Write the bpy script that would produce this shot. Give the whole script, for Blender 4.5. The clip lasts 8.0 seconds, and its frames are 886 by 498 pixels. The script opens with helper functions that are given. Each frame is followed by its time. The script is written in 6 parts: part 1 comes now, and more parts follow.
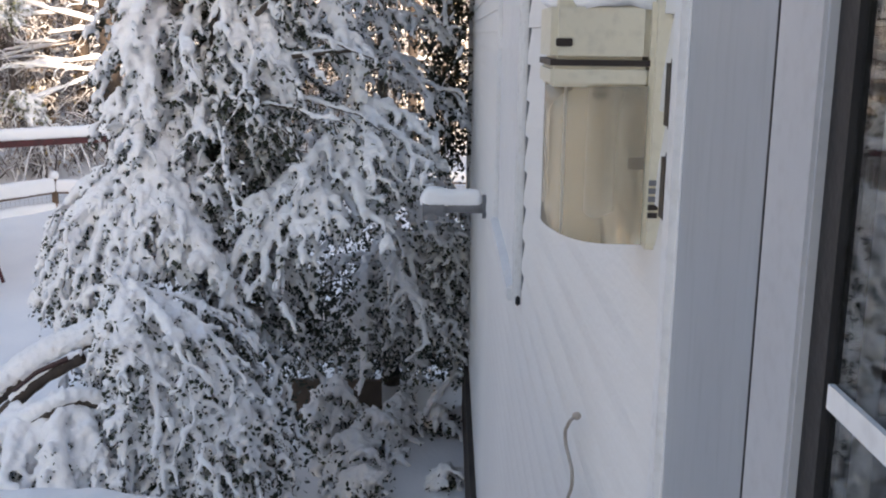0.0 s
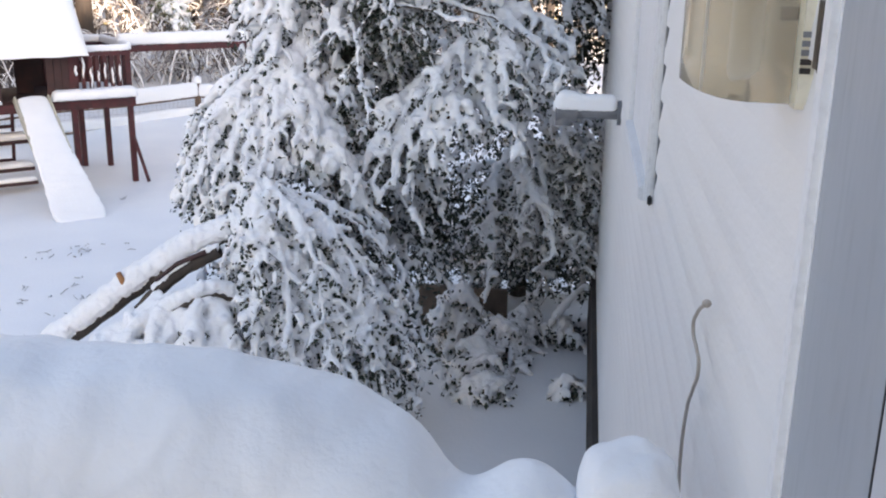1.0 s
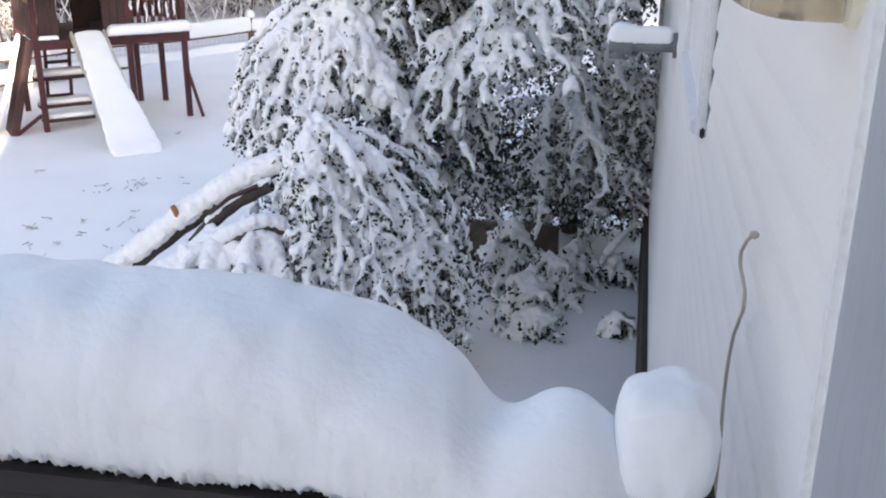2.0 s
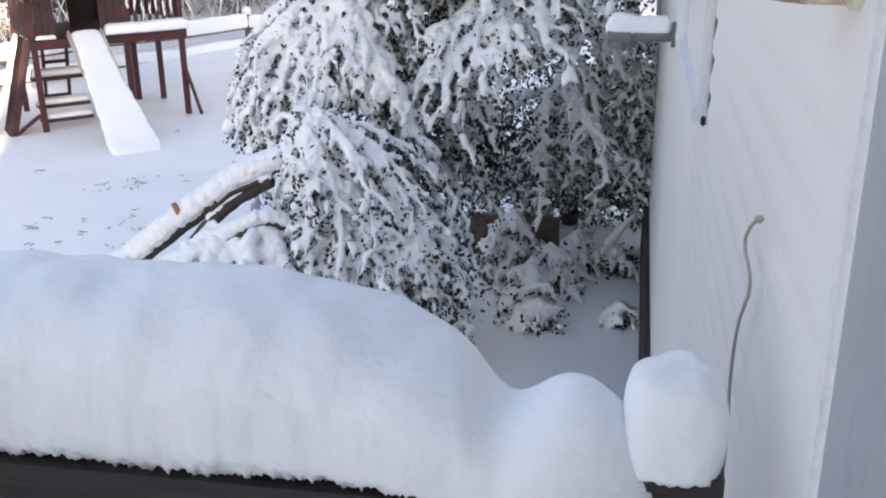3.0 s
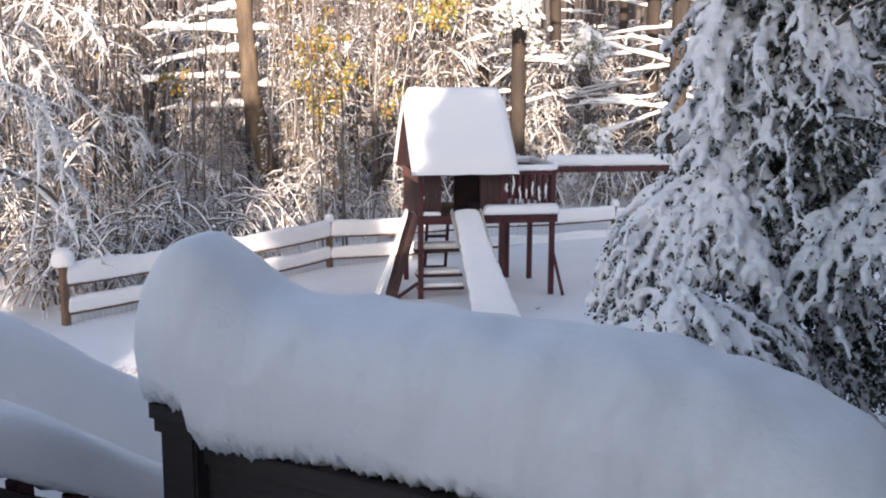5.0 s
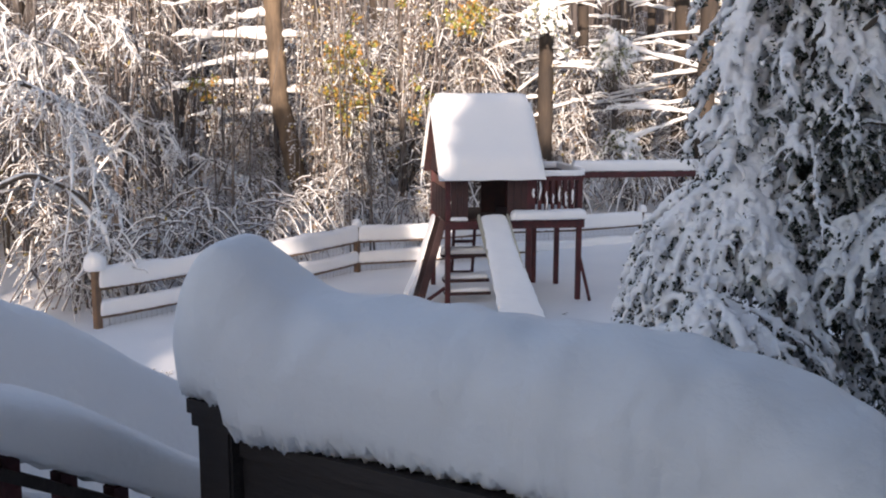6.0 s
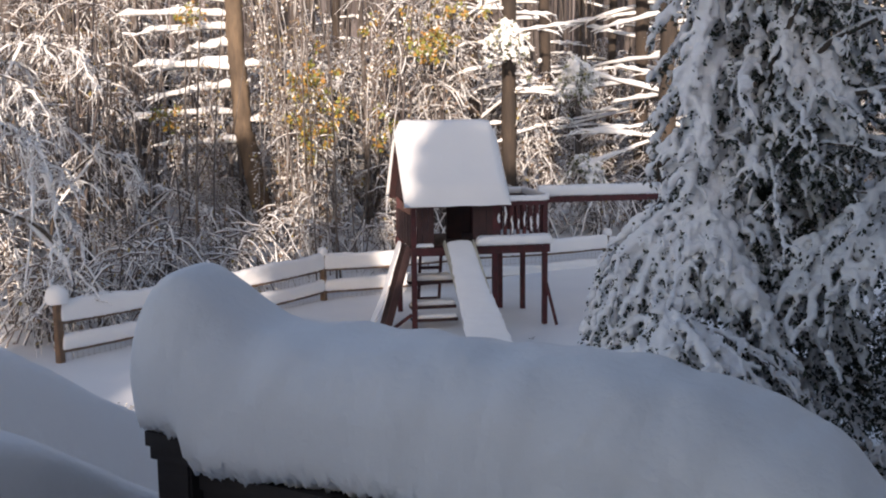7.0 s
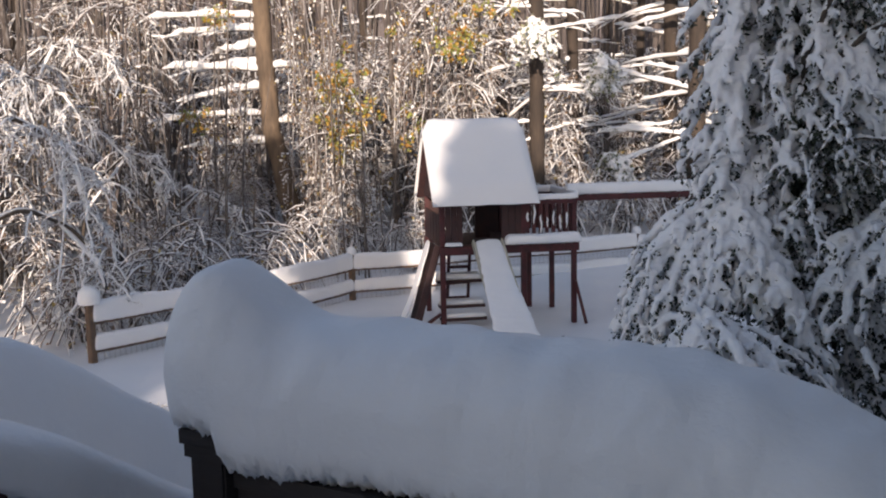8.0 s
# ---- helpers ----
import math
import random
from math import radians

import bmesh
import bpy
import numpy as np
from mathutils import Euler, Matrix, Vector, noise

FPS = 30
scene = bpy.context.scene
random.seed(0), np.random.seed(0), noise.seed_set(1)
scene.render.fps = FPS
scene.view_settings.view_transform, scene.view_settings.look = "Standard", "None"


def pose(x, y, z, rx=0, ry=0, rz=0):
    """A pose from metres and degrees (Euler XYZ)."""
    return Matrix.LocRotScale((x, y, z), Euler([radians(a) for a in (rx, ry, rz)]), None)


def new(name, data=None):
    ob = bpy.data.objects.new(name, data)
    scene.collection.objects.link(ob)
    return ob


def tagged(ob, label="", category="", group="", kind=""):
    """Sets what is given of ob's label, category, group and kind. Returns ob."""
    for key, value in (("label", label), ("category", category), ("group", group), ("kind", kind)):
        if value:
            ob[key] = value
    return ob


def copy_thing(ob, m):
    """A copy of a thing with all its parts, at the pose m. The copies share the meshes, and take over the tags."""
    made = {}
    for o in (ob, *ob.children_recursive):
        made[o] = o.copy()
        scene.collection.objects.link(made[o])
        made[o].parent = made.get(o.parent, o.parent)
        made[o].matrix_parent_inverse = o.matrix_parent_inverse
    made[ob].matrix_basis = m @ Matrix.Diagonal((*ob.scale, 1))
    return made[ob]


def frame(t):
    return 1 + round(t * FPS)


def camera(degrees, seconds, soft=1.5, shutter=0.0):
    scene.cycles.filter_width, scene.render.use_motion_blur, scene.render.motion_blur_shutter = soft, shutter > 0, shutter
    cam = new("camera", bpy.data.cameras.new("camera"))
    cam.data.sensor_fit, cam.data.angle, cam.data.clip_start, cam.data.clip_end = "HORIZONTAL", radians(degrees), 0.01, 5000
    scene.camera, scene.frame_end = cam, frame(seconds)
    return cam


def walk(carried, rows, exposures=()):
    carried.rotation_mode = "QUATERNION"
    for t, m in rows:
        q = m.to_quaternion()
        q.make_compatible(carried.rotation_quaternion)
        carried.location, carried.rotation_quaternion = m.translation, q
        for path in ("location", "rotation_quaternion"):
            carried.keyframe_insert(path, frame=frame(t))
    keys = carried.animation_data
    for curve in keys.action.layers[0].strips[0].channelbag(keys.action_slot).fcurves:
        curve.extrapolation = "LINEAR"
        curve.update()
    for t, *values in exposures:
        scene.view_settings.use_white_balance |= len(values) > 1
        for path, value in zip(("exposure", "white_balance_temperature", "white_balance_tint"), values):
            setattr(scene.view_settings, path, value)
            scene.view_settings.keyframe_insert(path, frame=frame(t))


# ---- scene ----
import itertools

# ---------------------------------------------------------------- camera
cam = camera(47.56, 8.0, soft=2.0)
PATH = [(0.0, (0.015, 0.005, 4.013, 78.043, -0.737, 0.337)),
        (0.5, (0.024, 0.024, 3.990, 76.418, -0.349, 2.506)),
        (1.0, (0.023, 0.043, 3.934, 73.144, -0.947, 8.028)),
        (1.5, (0.029, 0.052, 3.924, 71.242, -0.527, 10.865)),
        (1.7, (0.039, 0.061, 3.914, 70.493, -0.716, 11.225)),
        (2.8, (0.039, 0.024, 3.929, 68.339, 0.543, 10.119)),
        (3.0, (0.031, 0.041, 3.913, 69.192, 0.413, 10.702)),
        (3.5, (0.005, -0.034, 3.931, 76.322, -0.461, 16.750)),
        (4.0, (-0.017, 0.037, 3.843, 77.514, -0.343, 20.502)),
        (4.5, (-0.010, -0.052, 3.775, 81.143, 0.756, 26.205)),
        (5.0, (-0.024, -0.071, 3.725, 80.473, -0.268, 31.184)),
        (5.2, (-0.010, -0.091, 3.720, 80.131, -0.451, 32.589)),
        (6.3, (0.018, -0.130, 3.733, 81.291, -0.003, 32.381)),
        (6.5, (0.021, -0.127, 3.733, 81.709, 0.069, 31.553)),
        (7.0, (0.020, -0.115, 3.726, 82.288, 0.592, 30.715)),
        (7.5, (0.024, -0.113, 3.727, 82.519, 0.794, 30.685)),
        (8.0, (-0.005, -0.099, 3.713, 82.290, 1.126, 32.248))]
walk(cam, [(t, pose(*p)) for t, p in PATH],
     exposures=[(0.0, 1.8, 7700, 20), (0.5, 2.05, 7700, 20), (1.0, 2.15, 7650, 20), (1.5, 2.2, 7650, 20), (3.0, 2.22, 7650, 20), (3.5, 2.08, 7600, 20), (4.0, 1.95, 7400, 20), (4.5, 1.62, 7200, 20), (5.2, 1.36, 7100, 20), (6.3, 0.97, 7150, 20), (8.0, 0.68, 7150, 20)])

# ---------------------------------------------------------------- light
SUN_AZ, SUN_EL = math.atan2(0.455, -0.89), radians(13.5)
world = bpy.data.worlds.new("winter_sky")
scene.world = world
world.use_nodes = True
wn = world.node_tree.nodes
sky = wn.new("ShaderNodeTexSky")
sky.sky_type, sky.sun_disc = "NISHITA", False
sky.sun_elevation, sky.sun_rotation = SUN_EL, SUN_AZ
wn["Background"].inputs["Strength"].default_value = 0.125
world.node_tree.links.new(sky.outputs[0], wn["Background"].inputs["Color"])
sun = new("sun", bpy.data.lights.new("sun", "SUN"))
sun.data.energy, sun.data.angle, sun.data.color = 3.4, radians(0.6), (1.0, 0.9, 0.76)
sun.rotation_euler = Vector((-0.455 * math.cos(SUN_EL), 0.89 * math.cos(SUN_EL), -math.sin(SUN_EL))).to_track_quat("-Z", "Y").to_euler()


# ---------------------------------------------------------------- materials
def mat(name, col, rough=0.6, col2=None, scale=8.0, detail=4.0, bump=0.15, bscale=40.0, metal=0.0, stretch=(1, 1, 1), thresh=None, col3=None, spec=0.5):
    """Two-scale noise colour and relief. col2: broad stains; col3: fine specks."""
    m = bpy.data.materials.new(name)
    m.use_nodes = True
    nt = m.node_tree
    N, Lk = nt.nodes, nt.links
    b = N["Principled BSDF"]
    b.inputs["Roughness"].default_value, b.inputs["Metallic"].default_value = rough, metal
    b.inputs["Specular IOR Level"].default_value = spec
    tc = N.new("ShaderNodeTexCoord")
    mp = N.new("ShaderNodeMapping")
    mp.inputs["Scale"].default_value = stretch
    Lk.new(tc.outputs["Object"], mp.inputs[0])
    n1 = N.new("ShaderNodeTexNoise")
    n1.inputs["Scale"].default_value, n1.inputs["Detail"].default_value = scale, detail
    Lk.new(mp.outputs[0], n1.inputs["Vector"])
    n2 = N.new("ShaderNodeTexNoise")
    n2.inputs["Scale"].default_value, n2.inputs["Detail"].default_value = bscale, 5
    Lk.new(mp.outputs[0], n2.inputs["Vector"])
    rp = N.new("ShaderNodeValToRGB")
    lo, hi = thresh or (0.35, 0.7)
    rp.color_ramp.elements[0].position, rp.color_ramp.elements[1].position = lo, hi
    rp.color_ramp.elements[0].color = (*col, 1)
    rp.color_ramp.elements[1].color = (*(col2 or [c * 0.8 for c in col]), 1)
    Lk.new(n1.outputs[0], rp.inputs[0])
    mx = N.new("ShaderNodeMixRGB")
    mx.blend_type = "MIX"
    mx.inputs[2].default_value = (*(col3 or [c * 0.7 for c in col]), 1)
    r2 = N.new("ShaderNodeMapRange")
    r2.inputs[1].default_value, r2.inputs[2].default_value, r2.inputs[4].default_value = 0.5, 0.85, 0.6
    Lk.new(n2.outputs[0], r2.inputs[0])
    Lk.new(r2.outputs[0], mx.inputs[0])
    Lk.new(rp.outputs[0], mx.inputs[1])
    Lk.new(mx.outputs[0], b.inputs["Base Color"])
    if bump:
        bp = N.new("ShaderNodeBump")
        bp.inputs["Strength"].default_value, bp.inputs["Distance"].default_value = bump, 0.02
        Lk.new(n2.outputs[0], bp.inputs["Height"])
        Lk.new(bp.outputs[0], b.inputs["Normal"])
    return m


def snow_mat(name, fine, coarse, strength, glow=0.0):
    m = mat(name, (0.88, 0.89, 0.91), 0.55, (0.84, 0.855, 0.885), coarse, 3, strength, fine, col3=(0.86, 0.87, 0.9), spec=0.25)
    if glow:
        b = m.node_tree.nodes["Principled BSDF"]
        b.inputs["Subsurface Weight"].default_value, b.inputs["Subsurface Scale"].default_value = 0.2, glow
        b.inputs["Subsurface Radius"].default_value = (0.8, 0.9, 1.0)
    return m


def topped_mat(name, bark, bark2, lo, hi):
    """Bark with snow lying on the upper side."""
    m = mat(name, bark, 0.9, bark2, 12, 4, 0.4, 60)
    N, Lk = m.node_tree.nodes, m.node_tree.links
    b = N["Principled BSDF"]
    g = N.new("ShaderNodeNewGeometry")
    sp = N.new("ShaderNodeSeparateXYZ")
    Lk.new(g.outputs["Normal"], sp.inputs[0])
    nz = N.new("ShaderNodeTexNoise")
    nz.inputs["Scale"].default_value = 9
    ad = N.new("ShaderNodeMath")
    ad.operation = "MULTIPLY_ADD"
    ad.inputs[1].default_value, ad.inputs[2].default_value = 1.2, -0.6
    Lk.new(nz.outputs[0], ad.inputs[0])
    a2 = N.new("ShaderNodeMath")
    a2.operation = "ADD"
    Lk.new(sp.outputs[2], a2.inputs[0])
    Lk.new(ad.outputs[0], a2.inputs[1])
    mr = N.new("ShaderNodeMapRange")
    mr.inputs[1].default_value, mr.inputs[2].default_value = lo, hi
    Lk.new(a2.outputs[0], mr.inputs[0])
    mx = N.new("ShaderNodeMixRGB")
    old = b.inputs["Base Color"].links[0].from_socket
    Lk.new(mr.outputs[0], mx.inputs[0])
    Lk.new(old, mx.inputs[1])
    mx.inputs[2].default_value = (0.87, 0.88, 0.9, 1)
    Lk.new(mx.outputs[0], b.inputs["Base Color"])
    return m


SNOW = snow_mat("packed_snow", 38, 3, 0.22)
SNOW_SOFT = snow_mat("fresh_snow", 25, 1.2, 0.2)
SNOW_CLUMP = snow_mat("clinging_snow", 90, 8, 0.4, 0.03)
BARK = topped_mat("dark_bark", (0.06, 0.048, 0.04), (0.1, 0.08, 0.065), 0.35, 0.7)
BARK_PINE = mat("pine_bark", (0.1, 0.074, 0.055), 0.9, (0.2, 0.145, 0.1), 5, 5, 0.8, 18, stretch=(1, 1, 0.25), col3=(0.05, 0.04, 0.035))
TWIG = topped_mat("snowy_twig", (0.12, 0.095, 0.09), (0.19, 0.15, 0.14), -0.15, 0.5)
BARK_SLIM = mat("slim_grey_bark", (0.13, 0.11, 0.1), 0.95, (0.06, 0.05, 0.048), 3, 5, 0.3, 14, stretch=(1, 1, 0.3), col3=(0.5, 0.5, 0.51))
# darker copy of the pine bark, with the trunks' shade in its colour
BARK_SHADED = mat("shaded_bark", (0.035, 0.028, 0.025), 0.9, (0.075, 0.056, 0.044), 5, 5, 0.8, 18, stretch=(1, 1, 0.25), col3=(0.03, 0.025, 0.022))
BARK_FAR = mat("far_bark", (0.085, 0.073, 0.073), 0.95, (0.15, 0.13, 0.125), 2, 4, 0, 18, stretch=(1, 1, 0.25))
LEAF = mat("evergreen_leaf", (0.028, 0.04, 0.024), 0.45, (0.05, 0.06, 0.035), 6, 3, 0, 30)
SPLINTER = mat("fresh_split_wood", (0.42, 0.2, 0.08), 0.8, (0.3, 0.13, 0.06), 20, 4, 0.5, 80)
SIDING = mat("white_vinyl_siding", (0.8, 0.8, 0.79), 0.45, (0.74, 0.74, 0.735), 2.5, 3, 0.08, 90, stretch=(1, 0.3, 1), col3=(0.77, 0.77, 0.77))
TRIM = mat("white_painted_trim", (0.78, 0.79, 0.8), 0.4, (0.72, 0.73, 0.75), 3, 3, 0.05, 60)
# door casing and white door frame: shade beside the door put into their greys
TRIM_SHADED = mat("shaded_vinyl_casing", (0.34, 0.375, 0.41), 0.45, (0.31, 0.34, 0.375), 3, 3, 0.05, 60, stretch=(1, 1, 0.2))
TRIM_DOOR_SHADED = mat("shaded_white_door_frame", (0.47, 0.49, 0.52), 0.4, (0.43, 0.45, 0.48), 3, 3, 0.05, 60)
GASKET = mat("black_rubber_gasket", (0.015, 0.015, 0.018), 0.6)
FOUND = mat("dark_foundation", (0.03, 0.025, 0.023), 0.9, (0.05, 0.04, 0.035), 4, 4, 0.4, 40)
RAILWOOD = mat("dark_stained_rail_wood", (0.022, 0.017, 0.017), 0.7, (0.035, 0.026, 0.025), 10, 4, 0.3, 60, stretch=(0.2, 1, 1))
REDWOOD = mat("dark_red_stained_wood", (0.085, 0.016, 0.02), 0.65, (0.04, 0.013, 0.016), 9, 4, 0.3, 50, col3=(0.13, 0.04, 0.042))
BROWNWOOD = mat("brown_stained_panel", (0.055, 0.022, 0.022), 0.7, (0.035, 0.017, 0.018), 8, 4, 0.3, 50)
FENCEWOOD = mat("weathered_fence_wood", (0.19, 0.12, 0.08), 0.85, (0.13, 0.09, 0.065), 8, 5, 0.5, 50, col3=(0.09, 0.06, 0.05))
WIRE = mat("galvanised_wire", (0.35, 0.33, 0.3), 0.5, metal=0.6)
CREAM = mat("aged_cream_plastic", (0.72, 0.68, 0.55), 0.45, (0.66, 0.62, 0.5), 5, 3, 0.05, 80)
# amber cover; the stretched colour noise paints upright streaks of reflection
COVER = mat("smoky_amber_reflection_streaks", (0.92, 0.86, 0.74), 0.12, (0.82, 0.74, 0.6), 32, 3, 0.0, 110, stretch=(1, 1, 0.02), thresh=(0.4, 0.62), col3=(0.8, 0.73, 0.62))
COVER.node_tree.nodes["Principled BSDF"].inputs["Transmission Weight"].default_value = 0.75
COVER.node_tree.nodes["Principled BSDF"].inputs["IOR"].default_value = 1.2
DARKPLASTIC = mat("dark_brown_plastic", (0.03, 0.022, 0.02), 0.4)
PIPE = mat("grey_plastic_pipe", (0.18, 0.185, 0.2), 0.5, (0.12, 0.125, 0.135), 10, 3, 0.1, 60)
CABLE = mat("tan_cable_sheath", (0.45, 0.4, 0.35), 0.6)
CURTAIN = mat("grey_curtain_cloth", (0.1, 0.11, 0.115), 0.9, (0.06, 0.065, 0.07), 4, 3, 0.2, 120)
ROOFING = mat("dark_shingle", (0.06, 0.058, 0.06), 0.95)
# indoor dimness is put into this dark colour
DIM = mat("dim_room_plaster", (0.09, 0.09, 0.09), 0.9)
SLIDE = mat("pale_slide_plastic", (0.5, 0.48, 0.4), 0.4)
BROWNBOARD = mat("brown_edging_board", (0.15, 0.11, 0.085), 0.85, (0.1, 0.075, 0.06), 6)
BACK = mat("far_winter_wood", (0.2, 0.175, 0.18), 1.0, (0.09, 0.078, 0.08), 0.6, 6, 0, 2.0, stretch=(1, 1, 0.12), thresh=(0.42, 0.58), col3=(0.3, 0.28, 0.27))

def island_mat(name, cols, rough=0.7):
    """One of several colours for each loose leaf or fleck."""
    m = bpy.data.materials.new(name)
    m.use_nodes = True
    N, Lk = m.node_tree.nodes, m.node_tree.links
    b = N["Principled BSDF"]
    b.inputs["Roughness"].default_value = rough
    g = N.new("ShaderNodeNewGeometry")
    rp = N.new("ShaderNodeValToRGB")
    rp.color_ramp.interpolation = "CONSTANT"
    for k, (p, c) in enumerate(cols):
        e = rp.color_ramp.elements[k] if k < 2 else rp.color_ramp.elements.new(p)
        e.position, e.color = p, (*c, 1)
    Lk.new(g.outputs["Random Per Island"], rp.inputs[0])
    Lk.new(rp.outputs[0], b.inputs["Base Color"])
    return m


FLECK = island_mat("snowy_dead_leaf", ((0.0, (0.85, 0.86, 0.88)), (0.3, (0.6, 0.56, 0.52)), (0.4, (0.24, 0.17, 0.12)), (0.72, (0.17, 0.125, 0.1)), (0.9, (0.42, 0.33, 0.12))))
GOLD = island_mat("autumn_leaf_mix", ((0.0, (0.4, 0.27, 0.05)), (0.25, (0.26, 0.27, 0.07)), (0.48, (0.19, 0.22, 0.06)), (0.62, (0.42, 0.22, 0.06)), (0.88, (0.8, 0.8, 0.78))))
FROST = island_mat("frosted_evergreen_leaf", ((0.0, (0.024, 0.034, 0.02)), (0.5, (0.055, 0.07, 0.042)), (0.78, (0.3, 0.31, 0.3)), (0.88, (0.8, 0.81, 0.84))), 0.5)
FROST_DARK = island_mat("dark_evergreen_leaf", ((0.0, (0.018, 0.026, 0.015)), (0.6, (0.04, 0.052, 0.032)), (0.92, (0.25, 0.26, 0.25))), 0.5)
CREEPER = island_mat("creeper_leaf", ((0.0, (0.018, 0.022, 0.012)), (0.6, (0.045, 0.048, 0.022)), (0.88, (0.09, 0.06, 0.03)), (0.96, (0.6, 0.6, 0.6))), 0.5)
NEEDLE = island_mat("frosted_needle", ((0.0, (0.85, 0.86, 0.88)), (0.55, (0.3, 0.31, 0.2)), (0.8, (0.14, 0.16, 0.09))))

glass = bpy.data.materials.new("dark_window_glass")
glass.use_nodes = True
gb = glass.node_tree.nodes["Principled BSDF"]
gb.inputs["Base Color"].default_value = (0.9, 0.95, 0.95, 1)
gb.inputs["Roughness"].default_value, gb.inputs["Transmission Weight"].default_value, gb.inputs["IOR"].default_value = 0.02, 1.0, 1.45


# ---------------------------------------------------------------- mesh helpers
def np_mesh(name, V, F, material, parent=None, label="", smooth=True, kind=""):
    me = bpy.data.meshes.new(name)
    me.from_pydata(np.asarray(V, dtype=float).reshape(-1, 3).tolist(), [], [tuple(f) for f in np.asarray(F).tolist()])
    me.materials.append(material)
    if smooth:
        me.shade_smooth()
    ob = new(name, me)
    ob.parent = parent
    return tagged(ob, label, kind=kind)


def part(name, bm, material, parent=None, label="", smooth=False, bevel=0.0):
    if bevel:
        bmesh.ops.bevel(bm, geom=bm.edges[:], offset=bevel, segments=2, affect="EDGES", clamp_overlap=True)
    bmesh.ops.recalc_face_normals(bm, faces=bm.faces[:])
    me = bpy.data.meshes.new(name)
    bm.to_mesh(me)
    bm.free()
    me.materials.append(material)
    if smooth:
        me.shade_smooth()
    ob = new(name, me)
    ob.parent = parent
    return tagged(ob, label)


def thing(name, label, category, group="", kind="", at=(0, 0, 0)):
    ob = new(name)
    ob.location = at
    return tagged(ob, label, category, group, kind)


def box(bm, c, s, m=None):
    r = bmesh.ops.create_cube(bm, size=1.0)
    M = (m or Matrix()) @ Matrix.Translation(c) @ Matrix.Diagonal((*s, 1))
    bmesh.ops.transform(bm, matrix=M, verts=r["verts"])
    return bm


def boxes(*cs, m=None):
    bm = bmesh.new()
    for c, s in cs:
        box(bm, c, s, m)
    return bm


def beam(bm, a, b, w, h, up=(0, 0, 1)):
    """A squared timber from a to b."""
    a, b = Vector(a), Vector(b)
    d = (b - a).normalized()
    side = d.cross(Vector(up)).normalized()
    u2 = side.cross(d)
    M = Matrix((side, d, u2)).transposed().to_4x4()
    M.translation = (a + b) / 2
    r = bmesh.ops.create_cube(bm, size=1.0)
    bmesh.ops.transform(bm, matrix=M @ Matrix.Diagonal((w, (b - a).length, h, 1)), verts=r["verts"])
    return bm


def beams(*rows):
    bm = bmesh.new()
    for a, b, w, h in rows:
        beam(bm, a, b, w, h)
    return bm


def vtubes(P, R, S=5):
    """Vertices and quads of many tubes at once: P (N, K, 3), R (N, K)."""
    P, R = np.asarray(P, float), np.asarray(R, float)
    N, K, _ = P.shape
    T = np.gradient(P, axis=1)
    T /= np.linalg.norm(T, axis=2, keepdims=True) + 1e-9
    ref = np.array([0.78, 0.6, 0.17])
    A = np.cross(T, ref)
    A /= np.linalg.norm(A, axis=2, keepdims=True) + 1e-9
    B = np.cross(T, A)
    a = np.arange(S) * 2 * np.pi / S
    V = P[:, :, None] + R[:, :, None, None] * (np.cos(a)[:, None] * A[:, :, None] + np.sin(a)[:, None] * B[:, :, None])
    i = np.arange(N * K * S).reshape(N, K, S)
    j = np.roll(i, -1, axis=2)
    F = np.stack([i[:, :-1], j[:, :-1], j[:, 1:], i[:, 1:]], axis=-1).reshape(-1, 4)
    return V.reshape(-1, 3), F


def joined(*vf):
    Vs, Fs, n = [], [], 0
    for V, F in vf:
        Vs.append(V)
        Fs.append(F + n)
        n += len(V)
    return np.concatenate(Vs), np.concatenate(Fs)


def leaf_quads(C, size, rng):
    """Pointed leaves at the places C, turned at random."""
    n = len(C)
    d = rng.normal(size=(n, 3))
    d[:, 2] -= 0.7
    d /= np.linalg.norm(d, axis=1, keepdims=True)
    e = np.cross(d, rng.normal(size=(n, 3)))
    e /= np.linalg.norm(e, axis=1, keepdims=True)
    s = size * rng.uniform(0.7, 1.3, (n, 1))
    V = np.stack([C, C + d * s * 0.5 + e * s * 0.3, C + d * s, C + d * s * 0.5 - e * s * 0.3], axis=1)
    return V.reshape(-1, 3), np.arange(4 * n).reshape(n, 4)


def lathe_blob(bm, c, r, rng, lump=0.12, sub=3, flat=None):
    """A rounded heap of snow; flat: the height below which it is cut level."""
    res = bmesh.ops.create_icosphere(bm, subdivisions=sub, radius=1.0)
    off = Vector(rng.uniform(-9, 9, 3))
    for v in res["verts"]:
        k = 1 + lump * noise.noise(v.co * 1.6 + off) + lump * 0.4 * noise.noise(v.co * 5 + off)
        v.co = Vector(c) + Vector((v.co.x * r[0] * k, v.co.y * r[1] * k, v.co.z * r[2] * k))
        if flat is not None and v.co.z < flat:
            v.co.z = flat + 0.012 * noise.noise(v.co * 60)
    return bm


def smooth01(x):
    x = np.clip(x, 0, 1)
    return x * x * (3 - 2 * x)


def ground_z(x, y):
    d = np.hypot(x, y)
    rise = 0.9 * smooth01((d - 19) / 9) + 0.05 * np.clip(d - 27, 0, 60)
    away = smooth01((np.abs(np.arctan2(-x, y) - 0.45) - 1.3) / 0.4)
    return rise * (1 - away)


